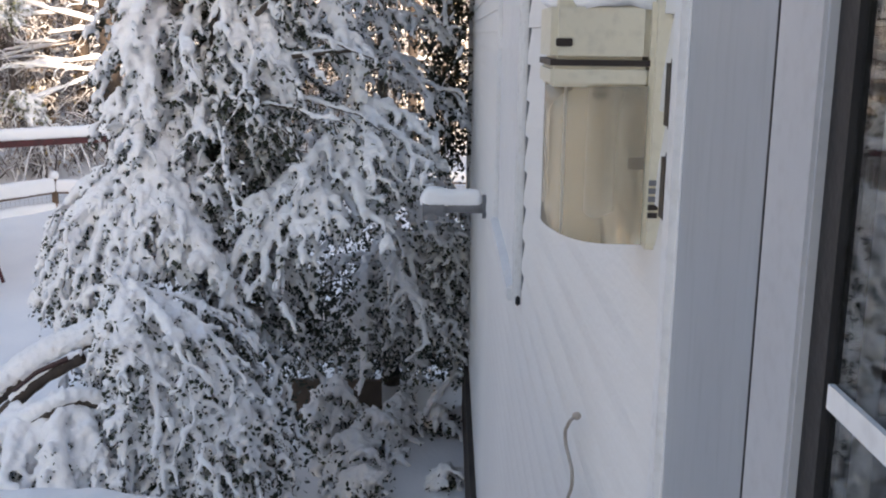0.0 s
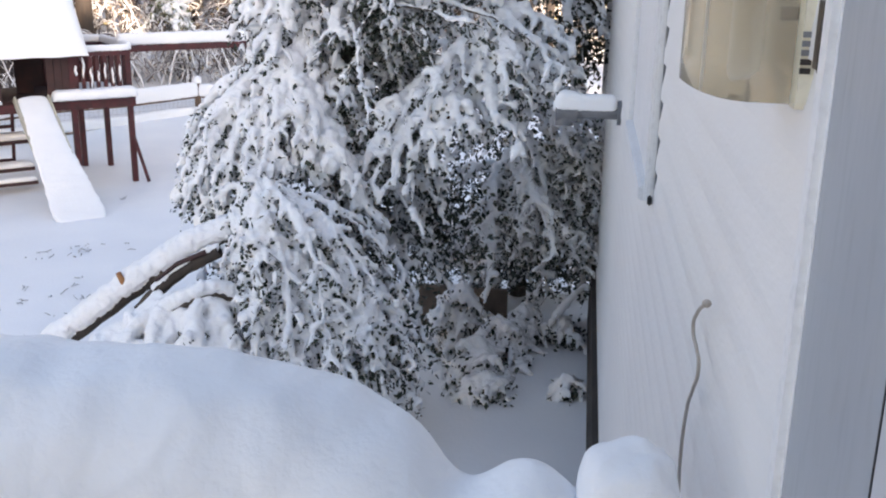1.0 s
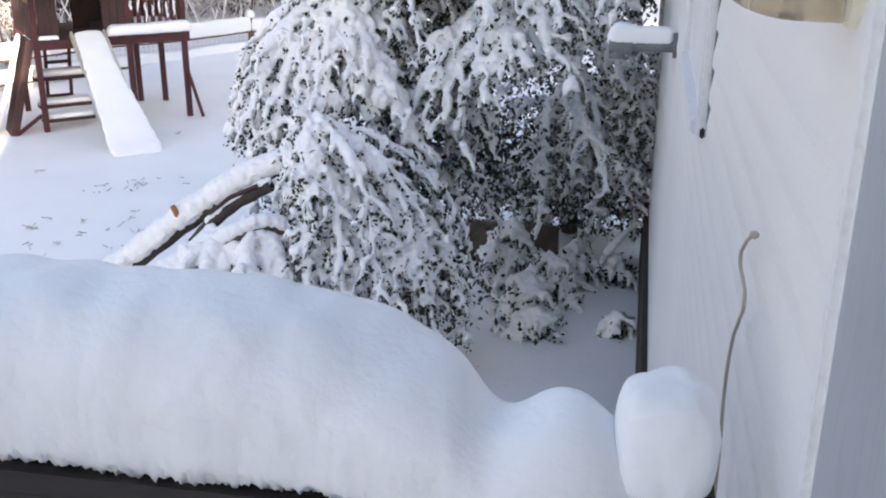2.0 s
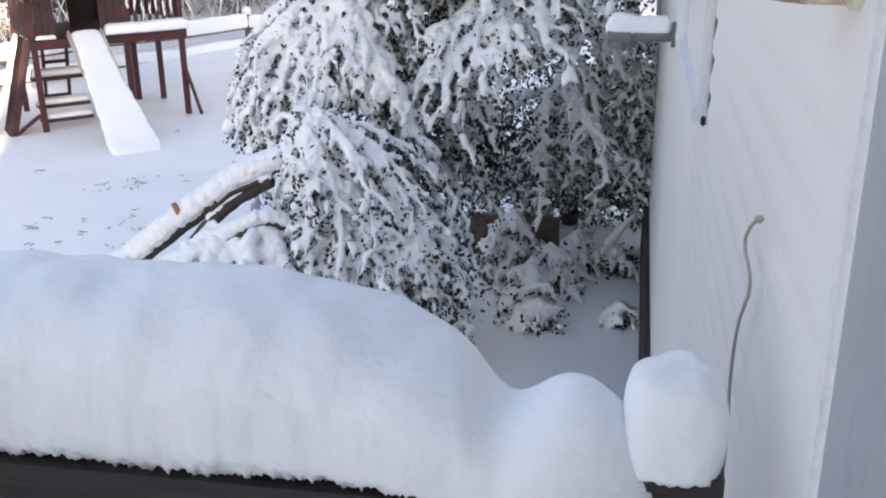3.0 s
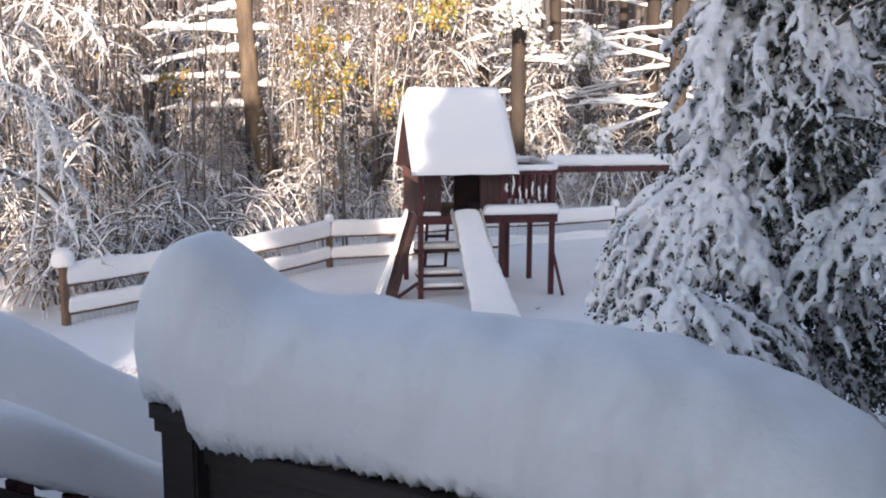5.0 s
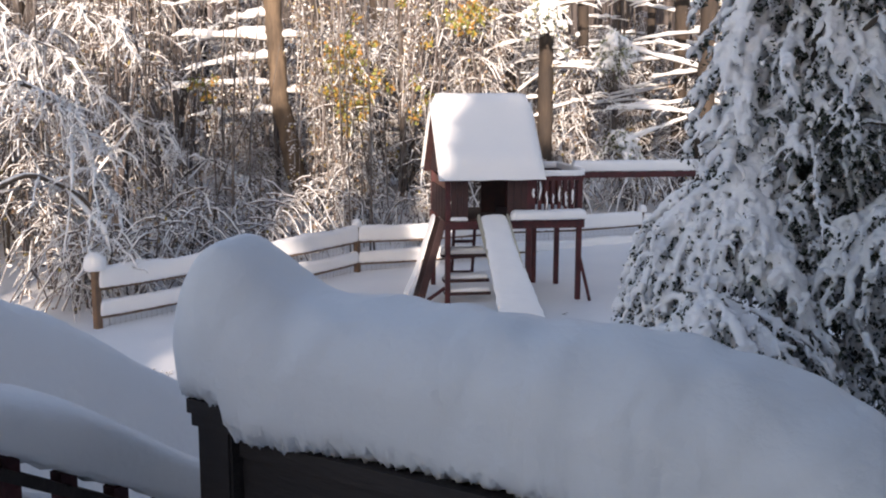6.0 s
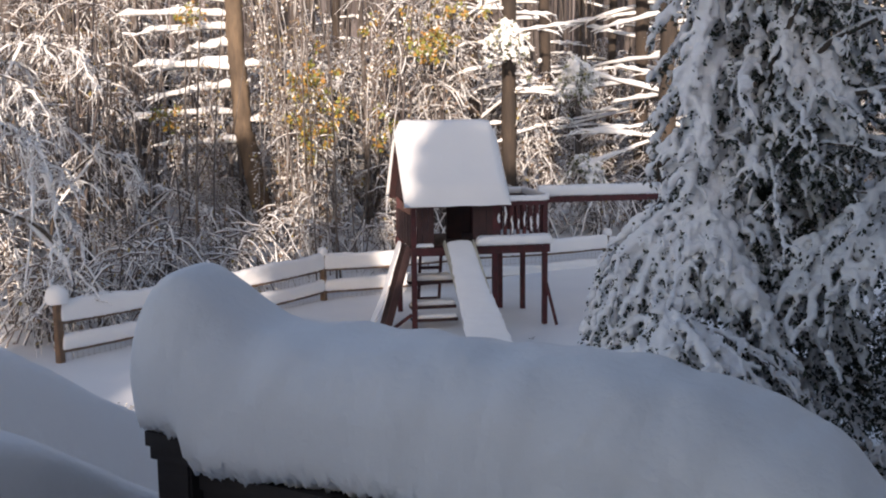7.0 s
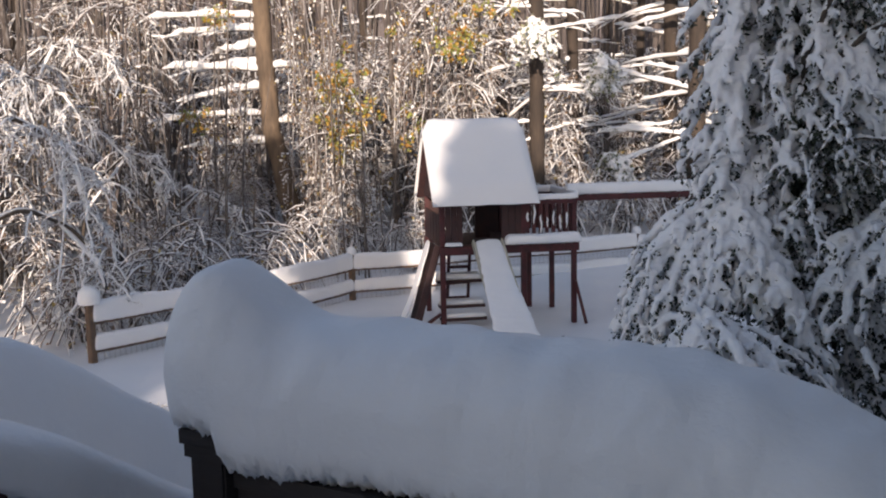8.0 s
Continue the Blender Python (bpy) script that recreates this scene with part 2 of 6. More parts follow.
# ---------------------------------------------------------------- ground and distance
def build_ground():
    xs = np.concatenate([[-900, -400, -150, -90], np.arange(-60, -20, 2.5), np.arange(-20, 2, 0.22), np.arange(2, 30, 3.0), [60, 150, 400, 900]])
    ys = np.concatenate([[-900, -300, -80, -40, -20, -10], np.arange(-5, 3, 1.0), np.arange(3, 26, 0.22), np.arange(26, 70, 2.5), [90, 150, 400, 900]])
    X, Y = np.meshgrid(xs, ys, indexing="ij")
    Z = ground_z(X, Y)
    for i, j in np.ndindex(X.shape):
        if -22 < X[i, j] < 3 and 2 < Y[i, j] < 28:
            p = Vector((X[i, j], Y[i, j], 0))
            Z[i, j] += 0.05 * noise.noise(p * 0.6) + 0.02 * noise.noise(p * 2.3)
    n, m = X.shape
    i = np.arange(n * m).reshape(n, m)
    F = np.stack([i[:-1, :-1], i[1:, :-1], i[1:, 1:], i[:-1, 1:]], axis=-1).reshape(-1, 4)
    ob = np_mesh("ground", np.stack([X, Y, Z], axis=-1), F, SNOW_SOFT)
    tagged(ob, "snow-covered back yard and woodland floor", "ground", kind="structure")


build_ground()


def build_backdrop():
    a = np.radians(np.linspace(75, 215, 60))
    r = 88.0
    lo = np.stack([r * np.cos(a), r * np.sin(a), np.zeros_like(a)], axis=-1)
    hi = lo + np.array([0, 0, 24.0])
    V = np.concatenate([lo, hi])
    i = np.arange(59)
    F = np.stack([i, i + 1, i + 61, i + 60], axis=-1)
    tagged(np_mesh("backdrop", V, F, BACK), "distant grey-brown winter woods under snow", "woods", kind="structure")


build_backdrop()

# ---------------------------------------------------------------- house
# Y0, the unseen south end, is set for the edge of the house's shadow
WX, Y0, Y1, ZB, ZE = 0.25, -5.4, 10.6, 0.8, 5.3


def build_house():
    # wall shell with a door opening and one window opening, lying behind the siding
    door, win = (-0.55, 1.02, 2.1, 4.55), (3.2, 4.5, 3.22, 4.75)
    cells = []
    ys = sorted([Y0, door[0], door[1], win[0], win[1], Y1])
    zs = sorted([0.0, door[2], win[2], door[3], win[3], ZE])
    for ya, yb in itertools.pairwise(ys):
        for za, zb in itertools.pairwise(zs):
            yc, zc = (ya + yb) / 2, (za + zb) / 2
            if any(o[0] < yc < o[1] and o[2] < zc < o[3] for o in (door, win)):
                continue
            cells.append(((WX + 0.13, yc, zc), (0.2, yb - ya, zb - za)))
    wall = part("wall_west", boxes(*cells), TRIM)
    tagged(wall, "white vinyl-sided house wall with frosted laps", "wall", kind="structure")
    for nm, bm in (("wall_east", boxes(((8.6, (Y0 + Y1) / 2, ZE / 2), (0.2, Y1 - Y0, ZE)))),
                   ("wall_north", boxes(((4.48, Y1 - 0.1, ZE / 2), (8.03, 0.2, ZE)))),
                   ("wall_south", boxes(((4.48, Y0 + 0.1, ZE / 2), (8.03, 0.2, ZE))))):
        tagged(part(nm, bm, TRIM), "plain white outer wall of the house", "wall", kind="structure")
    # roof out of view, its ridge height chosen to shade the yard
    bm = bmesh.new()
    prof = [(-0.1, ZE - 0.1), (4.45, 9.4), (9.0, ZE - 0.1), (9.0, ZE + 0.12), (4.45, 9.65), (-0.1, ZE + 0.12)]
    rows = [[bm.verts.new((x, y, z)) for x, z in prof] for y in (Y0 - 0.3, Y1 + 0.3)]
    for k in range(6):
        bm.faces.new((rows[0][k], rows[0][(k + 1) % 6], rows[1][(k + 1) % 6], rows[1][k]))
    for r in rows:
        bm.faces.new((r[0], r[1], r[4], r[5]))
        bm.faces.new((r[1], r[2], r[3], r[4]))
    tagged(part("roof", bm, ROOFING), "unseen pitched dark shingle roof that shades the yard", "roof", kind="structure")
    for y in (Y0 + 0.1, Y1 - 0.1):
        bm = bmesh.new()
        vs = [[bm.verts.new((x, y + d, z)) for x, z in ((0.4, ZE), (8.5, ZE), (4.45, 9.1))] for d in (-0.05, 0.05)]
        bm.faces.new(vs[0]), bm.faces.new(vs[1])
        for k in range(3):
            bm.faces.new((vs[0][k], vs[0][(k + 1) % 3], vs[1][(k + 1) % 3], vs[1][k]))
        tagged(part("gable", bm, TRIM), "white gable end of the house", "wall", kind="structure")
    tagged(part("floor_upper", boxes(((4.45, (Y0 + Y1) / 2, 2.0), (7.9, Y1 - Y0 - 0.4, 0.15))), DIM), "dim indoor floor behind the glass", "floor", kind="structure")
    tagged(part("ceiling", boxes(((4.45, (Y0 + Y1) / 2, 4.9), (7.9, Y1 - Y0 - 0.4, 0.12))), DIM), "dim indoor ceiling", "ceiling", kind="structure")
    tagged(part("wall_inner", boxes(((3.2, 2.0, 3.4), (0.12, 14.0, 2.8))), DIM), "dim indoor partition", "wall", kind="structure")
    tagged(part("foundation", boxes(((WX - 0.012, (1.15 + Y1) / 2, ZB / 2 - 0.1), (0.05, Y1 - 1.15, ZB + 0.2))), FOUND), "dark foundation strip under the siding", "foundation", kind="structure")
    # corner board
    tagged(part("trim", boxes(((WX - 0.005, Y1 - 0.03, (ZB + ZE) / 2), (0.06, 0.1, ZE - ZB))), TRIM), "white corner board of the house", "trim", kind="structure")
    return wall, door, win


WALL, DOOR, WIN = build_house()


def build_lantern():
    """Cream wall lantern: it stands out from the wall, with an amber cover."""
    y, t = 1.235, thing("wall_lantern", "cream plastic outdoor wall lantern with a smoky amber cover", "wall light", at=(0.27, 1.25, 3.75))
    L = Matrix.Translation((-0.27, -1.25, -3.75))
    zt, zb = 4.06, 3.77
    part("back_plate", boxes(((0.258, y, (zt + zb) / 2), (0.03, 0.15, zt - zb)), m=L), CREAM, t, bevel=0.006)
    hood = bmesh.new()
    box(hood, (0.187, y, 4.02), (0.113, 0.14, 0.07), L)
    part("hood", hood, CREAM, t, bevel=0.008)
    part("slot", boxes(((0.187, y, 3.9855), (0.1135, 0.1405, 0.007)), m=L), DARKPLASTIC, t, "dark slot under the hood")
    part("collar", boxes(((0.1875, y, 3.97), (0.1125, 0.1395, 0.024)), m=L), CREAM, t, bevel=0.004)
    # curved cover: swept arc, with a bowed lower edge
    V, F = [], []
    nA, nZ = 20, 6
    for i in range(nA):
        a = math.pi * i / (nA - 1)
        cx, cy = 0.243 - 0.107 * math.sin(a) ** 0.5, y - 0.068 * math.cos(a)
        low = 3.776 + 0.016 * math.sin(a) ** 2
        for k in range(nZ):
            V.append((cx - 0.27, cy - 1.25, low + (3.96 - low) * k / (nZ - 1) - 3.75))
    for i in range(nA - 1):
        for k in range(nZ - 1):
            F.append((i * nZ + k, (i + 1) * nZ + k, (i + 1) * nZ + k + 1, i * nZ + k + 1))
    cv = np_mesh("cover", V, F, COVER, t, "smoky amber curved cover")
    so = cv.modifiers.new("thick", "SOLIDIFY")
    so.thickness = 0.004
    cv.visible_shadow = False
    for cx, cy, rr, z0, z1, m_, nm, lb in ((0.2, y, 0.016, 3.8, 3.93, TRIM, "lamp_tube", "frosted white lamp"), (0.2, y, 0.021, 3.93, 3.96, DARKPLASTIC, "socket", "dark lamp socket")):
        V, F = vtubes(np.array([[(cx - 0.27, cy - 1.25, z - 3.75) for z in (z0, z0 + 0.004, z1)]]), np.array([[rr * 0.6, rr, rr]]), 14)
        np_mesh(nm, V, F, m_, t, lb)
    part("clip", boxes(((0.232, y - 0.05, 3.87), (0.016, 0.012, 0.014)), m=L), DARKPLASTIC, t, "small dark clip behind the cover")
    # the cover's bright vertical highlight, modelled as a thin pale strip
    part("highlight_strip", boxes(((0.152, y - 0.0485, 3.872), (0.003, 0.004, 0.175)), m=L), TRIM, t, "thin pale strip standing in for a highlight on the cover")
    s = boxes(((0.145, y - 0.0715, 4.008), (0.019, 0.003, 0.009)), m=L)
    part("sensor", s, DARKPLASTIC, t, "small oval brown sensor window", bevel=0.001)
    for k in range(5):
        part("louvre", boxes(((0.254, y - 0.0765, 3.812 + k * 0.0095), (0.011, 0.004, 0.006)), m=L), DARKPLASTIC if k < 2 else PIPE, t)
    for z, h in ((3.955, 0.075), (3.855, 0.075)):
        part("bracket", boxes(((0.2525, 1.088, z), (0.009, 0.03, h)), m=L), DARKPLASTIC, t, "black mounting bracket", bevel=0.005)
    rng = np.random.default_rng(3)
    bm = bmesh.new()
    lathe_blob(bm, (0.2 - 0.27, y - 1.25, 4.055 - 3.75), (0.075, 0.08, 0.035), rng, flat=4.05 - 3.75)
    tagged(part("snow_cap", bm, SNOW, smooth=True), "cap of snow lying on the wall lantern", "snow").location = (0.27, 1.25, 3.75)


build_lantern()


def build_door():
    t = thing("door_1", "white-framed glazed storm door, shade greyed into frame and casing", "door", kind="structure", at=(WX, 0.3, 2.1))
    L = Matrix.Translation((-WX, -0.3, -2.1))
    zc, h = 3.35, 2.5
    part("edge_trim", boxes(((0.262, 1.057, zc), (0.03, 0.03, h)), m=L), TRIM, t, bevel=0.004)
    part("bead", boxes(((0.262, 1.03, zc), (0.036, 0.024, h)), m=L), TRIM, t, bevel=0.008)
    part("casing", boxes(((0.27, 0.989, zc), (0.036, 0.058, h)), m=L), TRIM_SHADED, t, "blue-grey shaded casing", bevel=0.004)
    part("casing", boxes(((0.266, 0.8455, zc), (0.036, 0.2275, h)), m=L), TRIM_SHADED, t, bevel=0.004)
    part("gasket", boxes(((0.264, 0.7305, zc), (0.036, 0.003, h)), m=L), GASKET, t)
    part("door_frame", boxes(((0.263, 0.685, zc), (0.034, 0.0885, h)), ((0.262, -0.5, zc), (0.027, 0.094, h)), ((0.262, 0.08, 4.56), (0.027, 1.06, 0.09)), ((0.262, 0.08, 2.2), (0.027, 1.06, 0.2)), m=L), TRIM_DOOR_SHADED, t, bevel=0.003)
    part("gasket", boxes(((0.267, 0.6255, zc), (0.024, 0.03, h - 0.1)), m=L), GASKET, t)
    g = part("pane", boxes(((0.262, 0.092, 3.38), (0.004, 1.054, 2.2)), m=L), glass, t)
    g.visible_shadow = False
    part("muntin", boxes(((0.2575, 0.085, 3.795), (0.004, 1.04, 0.016)), m=L), TRIM, t)
    # curtain folds behind the glass
    ys = np.linspace(-0.5, 0.64, 90)
    xs = 0.42 + 0.022 * np.sin(ys * 62) + 0.012 * np.sin(ys * 23 + 1)
    V = np.concatenate([np.stack([xs, ys, np.full_like(ys, z)], -1) for z in (2.15, 4.5)])
    i = np.arange(89)
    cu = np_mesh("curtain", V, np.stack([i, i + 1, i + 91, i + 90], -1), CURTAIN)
    tagged(cu, "grey curtain hanging in folds behind the door glass", "curtain")


build_door()


def build_window():
    y0, y1, z0, z1 = WIN
    t = thing("window_1", "white-cased window on the house wall", "window", kind="structure", at=(WX, (y0 + y1) / 2, z0))
    L = Matrix.Translation((-WX, -(y0 + y1) / 2, -z0))
    zc = (z0 + z1) / 2
    for k, (y, w) in enumerate(((y0 + 0.09, 0.15), (y0 + 0.27, 0.2), (y0 + 0.83, 0.9))):
        part("casing_step", boxes(((0.252 + 0.004 * k, y, zc), (0.026, w, z1 - z0 + 0.06)), m=L), TRIM, t, bevel=0.004)
    for y in (y0 - 0.03, y1 + 0.03):
        part("window_frame", boxes(((0.25, y, zc), (0.03, 0.075, z1 - z0 + 0.1)), m=L), TRIM, t, bevel=0.008)
        part("bead", boxes(((0.236, y, zc), (0.012, 0.03, z1 - z0 + 0.1)), m=L), TRIM, t, bevel=0.006)
    # the channel's shadow is put into its grey colour
    part("side_channel", boxes(((0.262, y0 - 0.0745, zc), (0.008, 0.011, z1 - z0 + 0.04)), m=L), PIPE, t, "grey shadowed channel beside the siding ends")
    part("channel_end", boxes(((0.245, y0 - 0.09, z0 - 0.03), (0.014, 0.02, 0.03)), m=L), GASKET, t, "dark broken end of the channel", bevel=0.004)
    part("window_sill", boxes(((0.24, (y0 + y1) / 2, z0 - 0.03), (0.05, y1 - y0, 0.05)), m=L), TRIM, t, bevel=0.006)
    part("window_head", boxes(((0.25, (y0 + y1) / 2, z1 + 0.02), (0.03, y1 - y0, 0.06)), m=L), TRIM, t, bevel=0.006)
    part("meeting_rail", boxes(((0.255, (y0 + y1) / 2, zc), (0.03, y1 - y0, 0.04)), m=L), TRIM, t)
    p = part("pane", boxes(((0.275, (y0 + y1) / 2, zc), (0.006, y1 - y0, z1 - z0)), m=L), glass, t)
    p.visible_shadow = False


build_window()


def build_wall_fittings():
    rng = np.random.default_rng(5)
    # vent pipe standing out of the wall, with snow on it
    t = thing("vent_pipe", "grey plastic exhaust vent pipe out of the house wall", "pipe", at=(WX, 6.2, 2.975))
    def tube(name, x0, x1, r, z):
        xs = np.linspace(x0, x1, 6)
        P = np.stack([xs, np.full(6, 0.0), np.full(6, z)], -1)[None]
        V, F = vtubes(P, np.full((1, 6), r), 20)
        bm = bmesh.new()
        vs = [bm.verts.new(v) for v in V]
        for f in F:
            bm.faces.new([vs[k] for k in f])
        bm.faces.new(vs[:20]), bm.faces.new(vs[-20:])
        return part(name, bm, PIPE, t, smooth=False)
    tube("tube", 0.0, -0.37, 0.042, 0.0)
    tube("elbow_collar", -0.25, -0.385, 0.058, -0.008)
    tube("wall_flange", 0.01, -0.012, 0.075, 0.0)
    P = np.array([[(-0.335, 0, 0.0), (-0.335, 0, -0.05), (-0.335, 0, -0.085)]])
    V, F = vtubes(P, np.full((1, 3), 0.05), 20)
    np_mesh("outlet", V, F, PIPE, t, "down-turned outlet")
    ob = sweep_snow([(x, 0, 0.005, w, h) for x, w, h in ((-0.01, 0.05, 0.1), (-0.1, 0.055, 0.105), (-0.22, 0.058, 0.1), (-0.27, 0.068, 0.115), (-0.34, 0.072, 0.12), (-0.4, 0.062, 0.1))], "snow_cap", "snow lying along the vent pipe", 29, rag=0.006, dens=0.008)
    ob.location = (WX, 6.2, 2.975)
    # loose cable hanging down the siding
    pts = [(0.236, 1.6, 3.392), (0.232, 1.66, 3.352), (0.232, 1.69, 3.315), (0.235, 1.645, 3.295), (0.236, 1.61, 3.282), (0.236, 1.65, 3.22), (0.236, 1.7, 3.165), (0.236, 1.73, 3.05), (0.236, 1.7, 2.95), (0.236, 1.7, 2.75), (0.236, 1.74, 2.4), (0.236, 1.76, 1.9), (0.236, 1.76, 1.3), (0.236, 1.76, 0.85)]
    cu = bpy.data.curves.new("wall_cable", "CURVE")
    cu.dimensions, cu.bevel_depth, cu.bevel_resolution = "3D", 0.0032, 3
    sp = cu.splines.new("BEZIER")
    sp.bezier_points.add(len(pts) - 1)
    for b, p in zip(sp.bezier_points, pts):
        b.co, b.handle_left_type, b.handle_right_type = p, "AUTO", "AUTO"
    cu.materials.append(CABLE)
    tagged(new("wall_cable", cu), "loose tan cable hanging down the white siding", "cable")
    part_ = thing("cable_inlet", "small grey cable inlet on the siding", "fitting", at=(0.238, 1.6, 3.392))
    bm = bmesh.new()
    lathe_blob(bm, (0, 0, 0), (0.008, 0.008, 0.007), rng, 0.1, 2)
    part("plug", bm, CABLE, part_, smooth=True)



# ---------------------------------------------------------------- landing, railings, stairs
RY = 1.17


def build_deck():
    t = thing("deck_landing", "dark wooden landing buried in snow", "deck", at=(-0.6, 0.3, 2.0))
    for k in range(14):
        part("deck_board", boxes(((-0.08, -1.1 + k * 0.145, 0.02), (1.75, 0.138, 0.04))), RAILWOOD, t)
    for x in (-1.34, 0.1):
        for y in (-0.9, 1.17):
            part("leg", boxes(((x + 0.6, y - 0.3, -1.0), (0.09, 0.09, 2.0))), RAILWOOD, t)
    rng = np.random.default_rng(8)
    xs, ys = np.linspace(-1.5, 0.2, 18), np.linspace(-1.1, 1.1, 22)
    X, Y = np.meshgrid(xs, ys, indexing="ij")
    Z = 2.2 + 0.02 * rng.normal(size=X.shape)
    i = np.arange(X.size).reshape(X.shape)
    F = np.stack([i[:-1, :-1], i[1:, :-1], i[1:, 1:], i[:-1, 1:]], -1).reshape(-1, 4)
    tagged(np_mesh("deck_snow", np.stack([X, Y, Z], -1), F, SNOW), "trodden snow lying on the landing", "snow")


build_deck()


def build_railing():
    t = thing("railing", "dark-stained wooden landing railing under deep snow", "railing", at=(-0.6, RY, 2.05))
    L = Matrix.Translation((0.6, -RY, -2.05))
    for x, y, e in ((-1.345, 1.222, 0.0), (0.122, 1.25, 0.03)):
        part("post", boxes(((x, y, 2.58 + e / 2), (0.088, 0.088, 1.06 + e)), m=L), RAILWOOD, t, bevel=0.005)
        part("post_cap", boxes(((x, y, 3.125 + e), (0.112, 0.112, 0.028)), ((x, y, 3.1 + e), (0.1, 0.1, 0.03)), m=L), RAILWOOD, t)
    part("top_rail", beams(((-0.7, 0.09, 1.0), (0.69, 0.09, 1.022), 0.12, 0.036)), RAILWOOD, t)
    part("rail_board", beams(((-0.7, 0.06, 0.91), (0.69, 0.07, 0.932), 0.04, 0.14)), RAILWOOD, t)
    part("bottom_rail", beams(((-0.7, 0.06, 0.14), (0.69, 0.07, 0.14), 0.04, 0.09)), RAILWOOD, t)
    for k in range(12):
        x = -0.64 + k * 0.115
        part("baluster", boxes(((x, 0.07, 0.5), (0.034, 0.034, 0.72))), RAILWOOD, t)


build_railing()


def sweep_snow(stations, name, label, seed, mat_=None, rag=0.012, step=None, dens=0.012, dome=0.8, flank=0.7):
    """Snow heaped on a rail. Stations: (centre x, y, bottom z, half width, height), with a rounded, bulging section."""
    n = 64 if dens < 0.01 else 28
    st = np.array(stations, float)
    # finer stations, smoothed between the given ones
    cum = np.concatenate([[0], np.cumsum(np.linalg.norm(np.diff(st[:, :3], axis=0), axis=1))])
    m_ = max(24, min(160 if dens > 0.01 else 420, int(cum[-1] / dens)))
    u_ = np.linspace(0, cum[-1], m_)
    Q = np.stack([np.interp(u_, cum, st[:, k]) for k in range(5)], -1)
    for _ in range(max(2, int(m_ // 22 * (0.012 / dens) ** 0.9))):
        Q[1:-1] = 0.25 * Q[:-2] + 0.5 * Q[1:-1] + 0.25 * Q[2:]
    foot = np.where(Q[:, 0] < step[0], step[1], step[2] + 0.045 * np.clip((Q[:, 0] + 0.6) / 0.6, 0, 1)) - Q[:, 2] if step else np.zeros(m_)
    ends = np.minimum(u_, cum[-1] - u_) / (0.7 * st[:, 3].max())
    rim = np.sqrt(np.clip(1 - (1 - np.clip(ends, 0, 1)) ** 2, 0.04, 1))
    Q[:, 3] *= 0.35 + 0.65 * rim
    Q[:, 4] *= 0.3 + 0.7 * rim
    d = np.tile(st[-1, :2] - st[0, :2], (m_, 1))
    d /= np.linalg.norm(d, axis=1, keepdims=True)
    side = np.stack([d[:, 1], -d[:, 0]], -1)
    rng = np.random.default_rng(seed)
    V = []
    for q, sd, ft in zip(Q, side, foot):
        for k in range(n):
            a = 2 * math.pi * k / n
            ca, sa = math.cos(a), math.sin(a)
            u = math.copysign(abs(ca) ** flank, ca)
            w = 0.5 + 0.5 * math.copysign(abs(sa) ** (dome if sa > 0 else 0.35), sa)
            bulge = 1 - 0.13 * (1 - w) - 0.05 * w
            p = Vector((q[0] + sd[0] * u * q[3] * bulge, q[1] + sd[1] * u * q[3] * bulge, q[2] + w * q[4]))
            low = max(0.0, 1 - w * 4)
            p.z += ft * low
            m = 0.018 * noise.noise(p * 4 + Vector((seed, 0, 0))) + 0.012 * noise.noise(p * 13)
            p.z += m * min(1, w * 2) * min(q[4], 0.35) * 3 + low * rag * (0.7 * noise.noise(p * 40) + noise.noise(p * 110) + noise.noise(p * 240))
            k2 = 1 + 0.05 * noise.noise(p * 6) + 0.035 * noise.noise(p * 16) + (0.014 * noise.noise(p * 36) + 0.008 * noise.noise(p * 70) if n > 40 else 0.0)
            p.x = q[0] + (p.x - q[0]) * k2
            p.y = q[1] + (p.y - q[1]) * k2
            V.append(p)
    m = len(Q)
    idx = np.arange(m * n).reshape(m, n)
    j = np.roll(idx, -1, axis=1)
    F = [tuple(r) for r in np.stack([idx[:-1], idx[1:], j[1:], j[:-1]], -1).reshape(-1, 4)]
    F += [tuple(idx[0]), tuple(idx[-1][::-1])]
    me = bpy.data.meshes.new(name)
    me.from_pydata([tuple(v) for v in V], [], F)
    me.materials.append(mat_ or SNOW)
    me.shade_smooth()
    return tagged(new(name, me), label, "snow")


def heap(name, label, c, r, seed, flat, power=1.0, sub=4, lump=0.1):
    rng = np.random.default_rng(seed)
    bm = bmesh.new()
    lathe_blob(bm, c, r, rng, lump, sub, flat)
    return tagged(part(name, bm, SNOW, smooth=True), label, "snow")


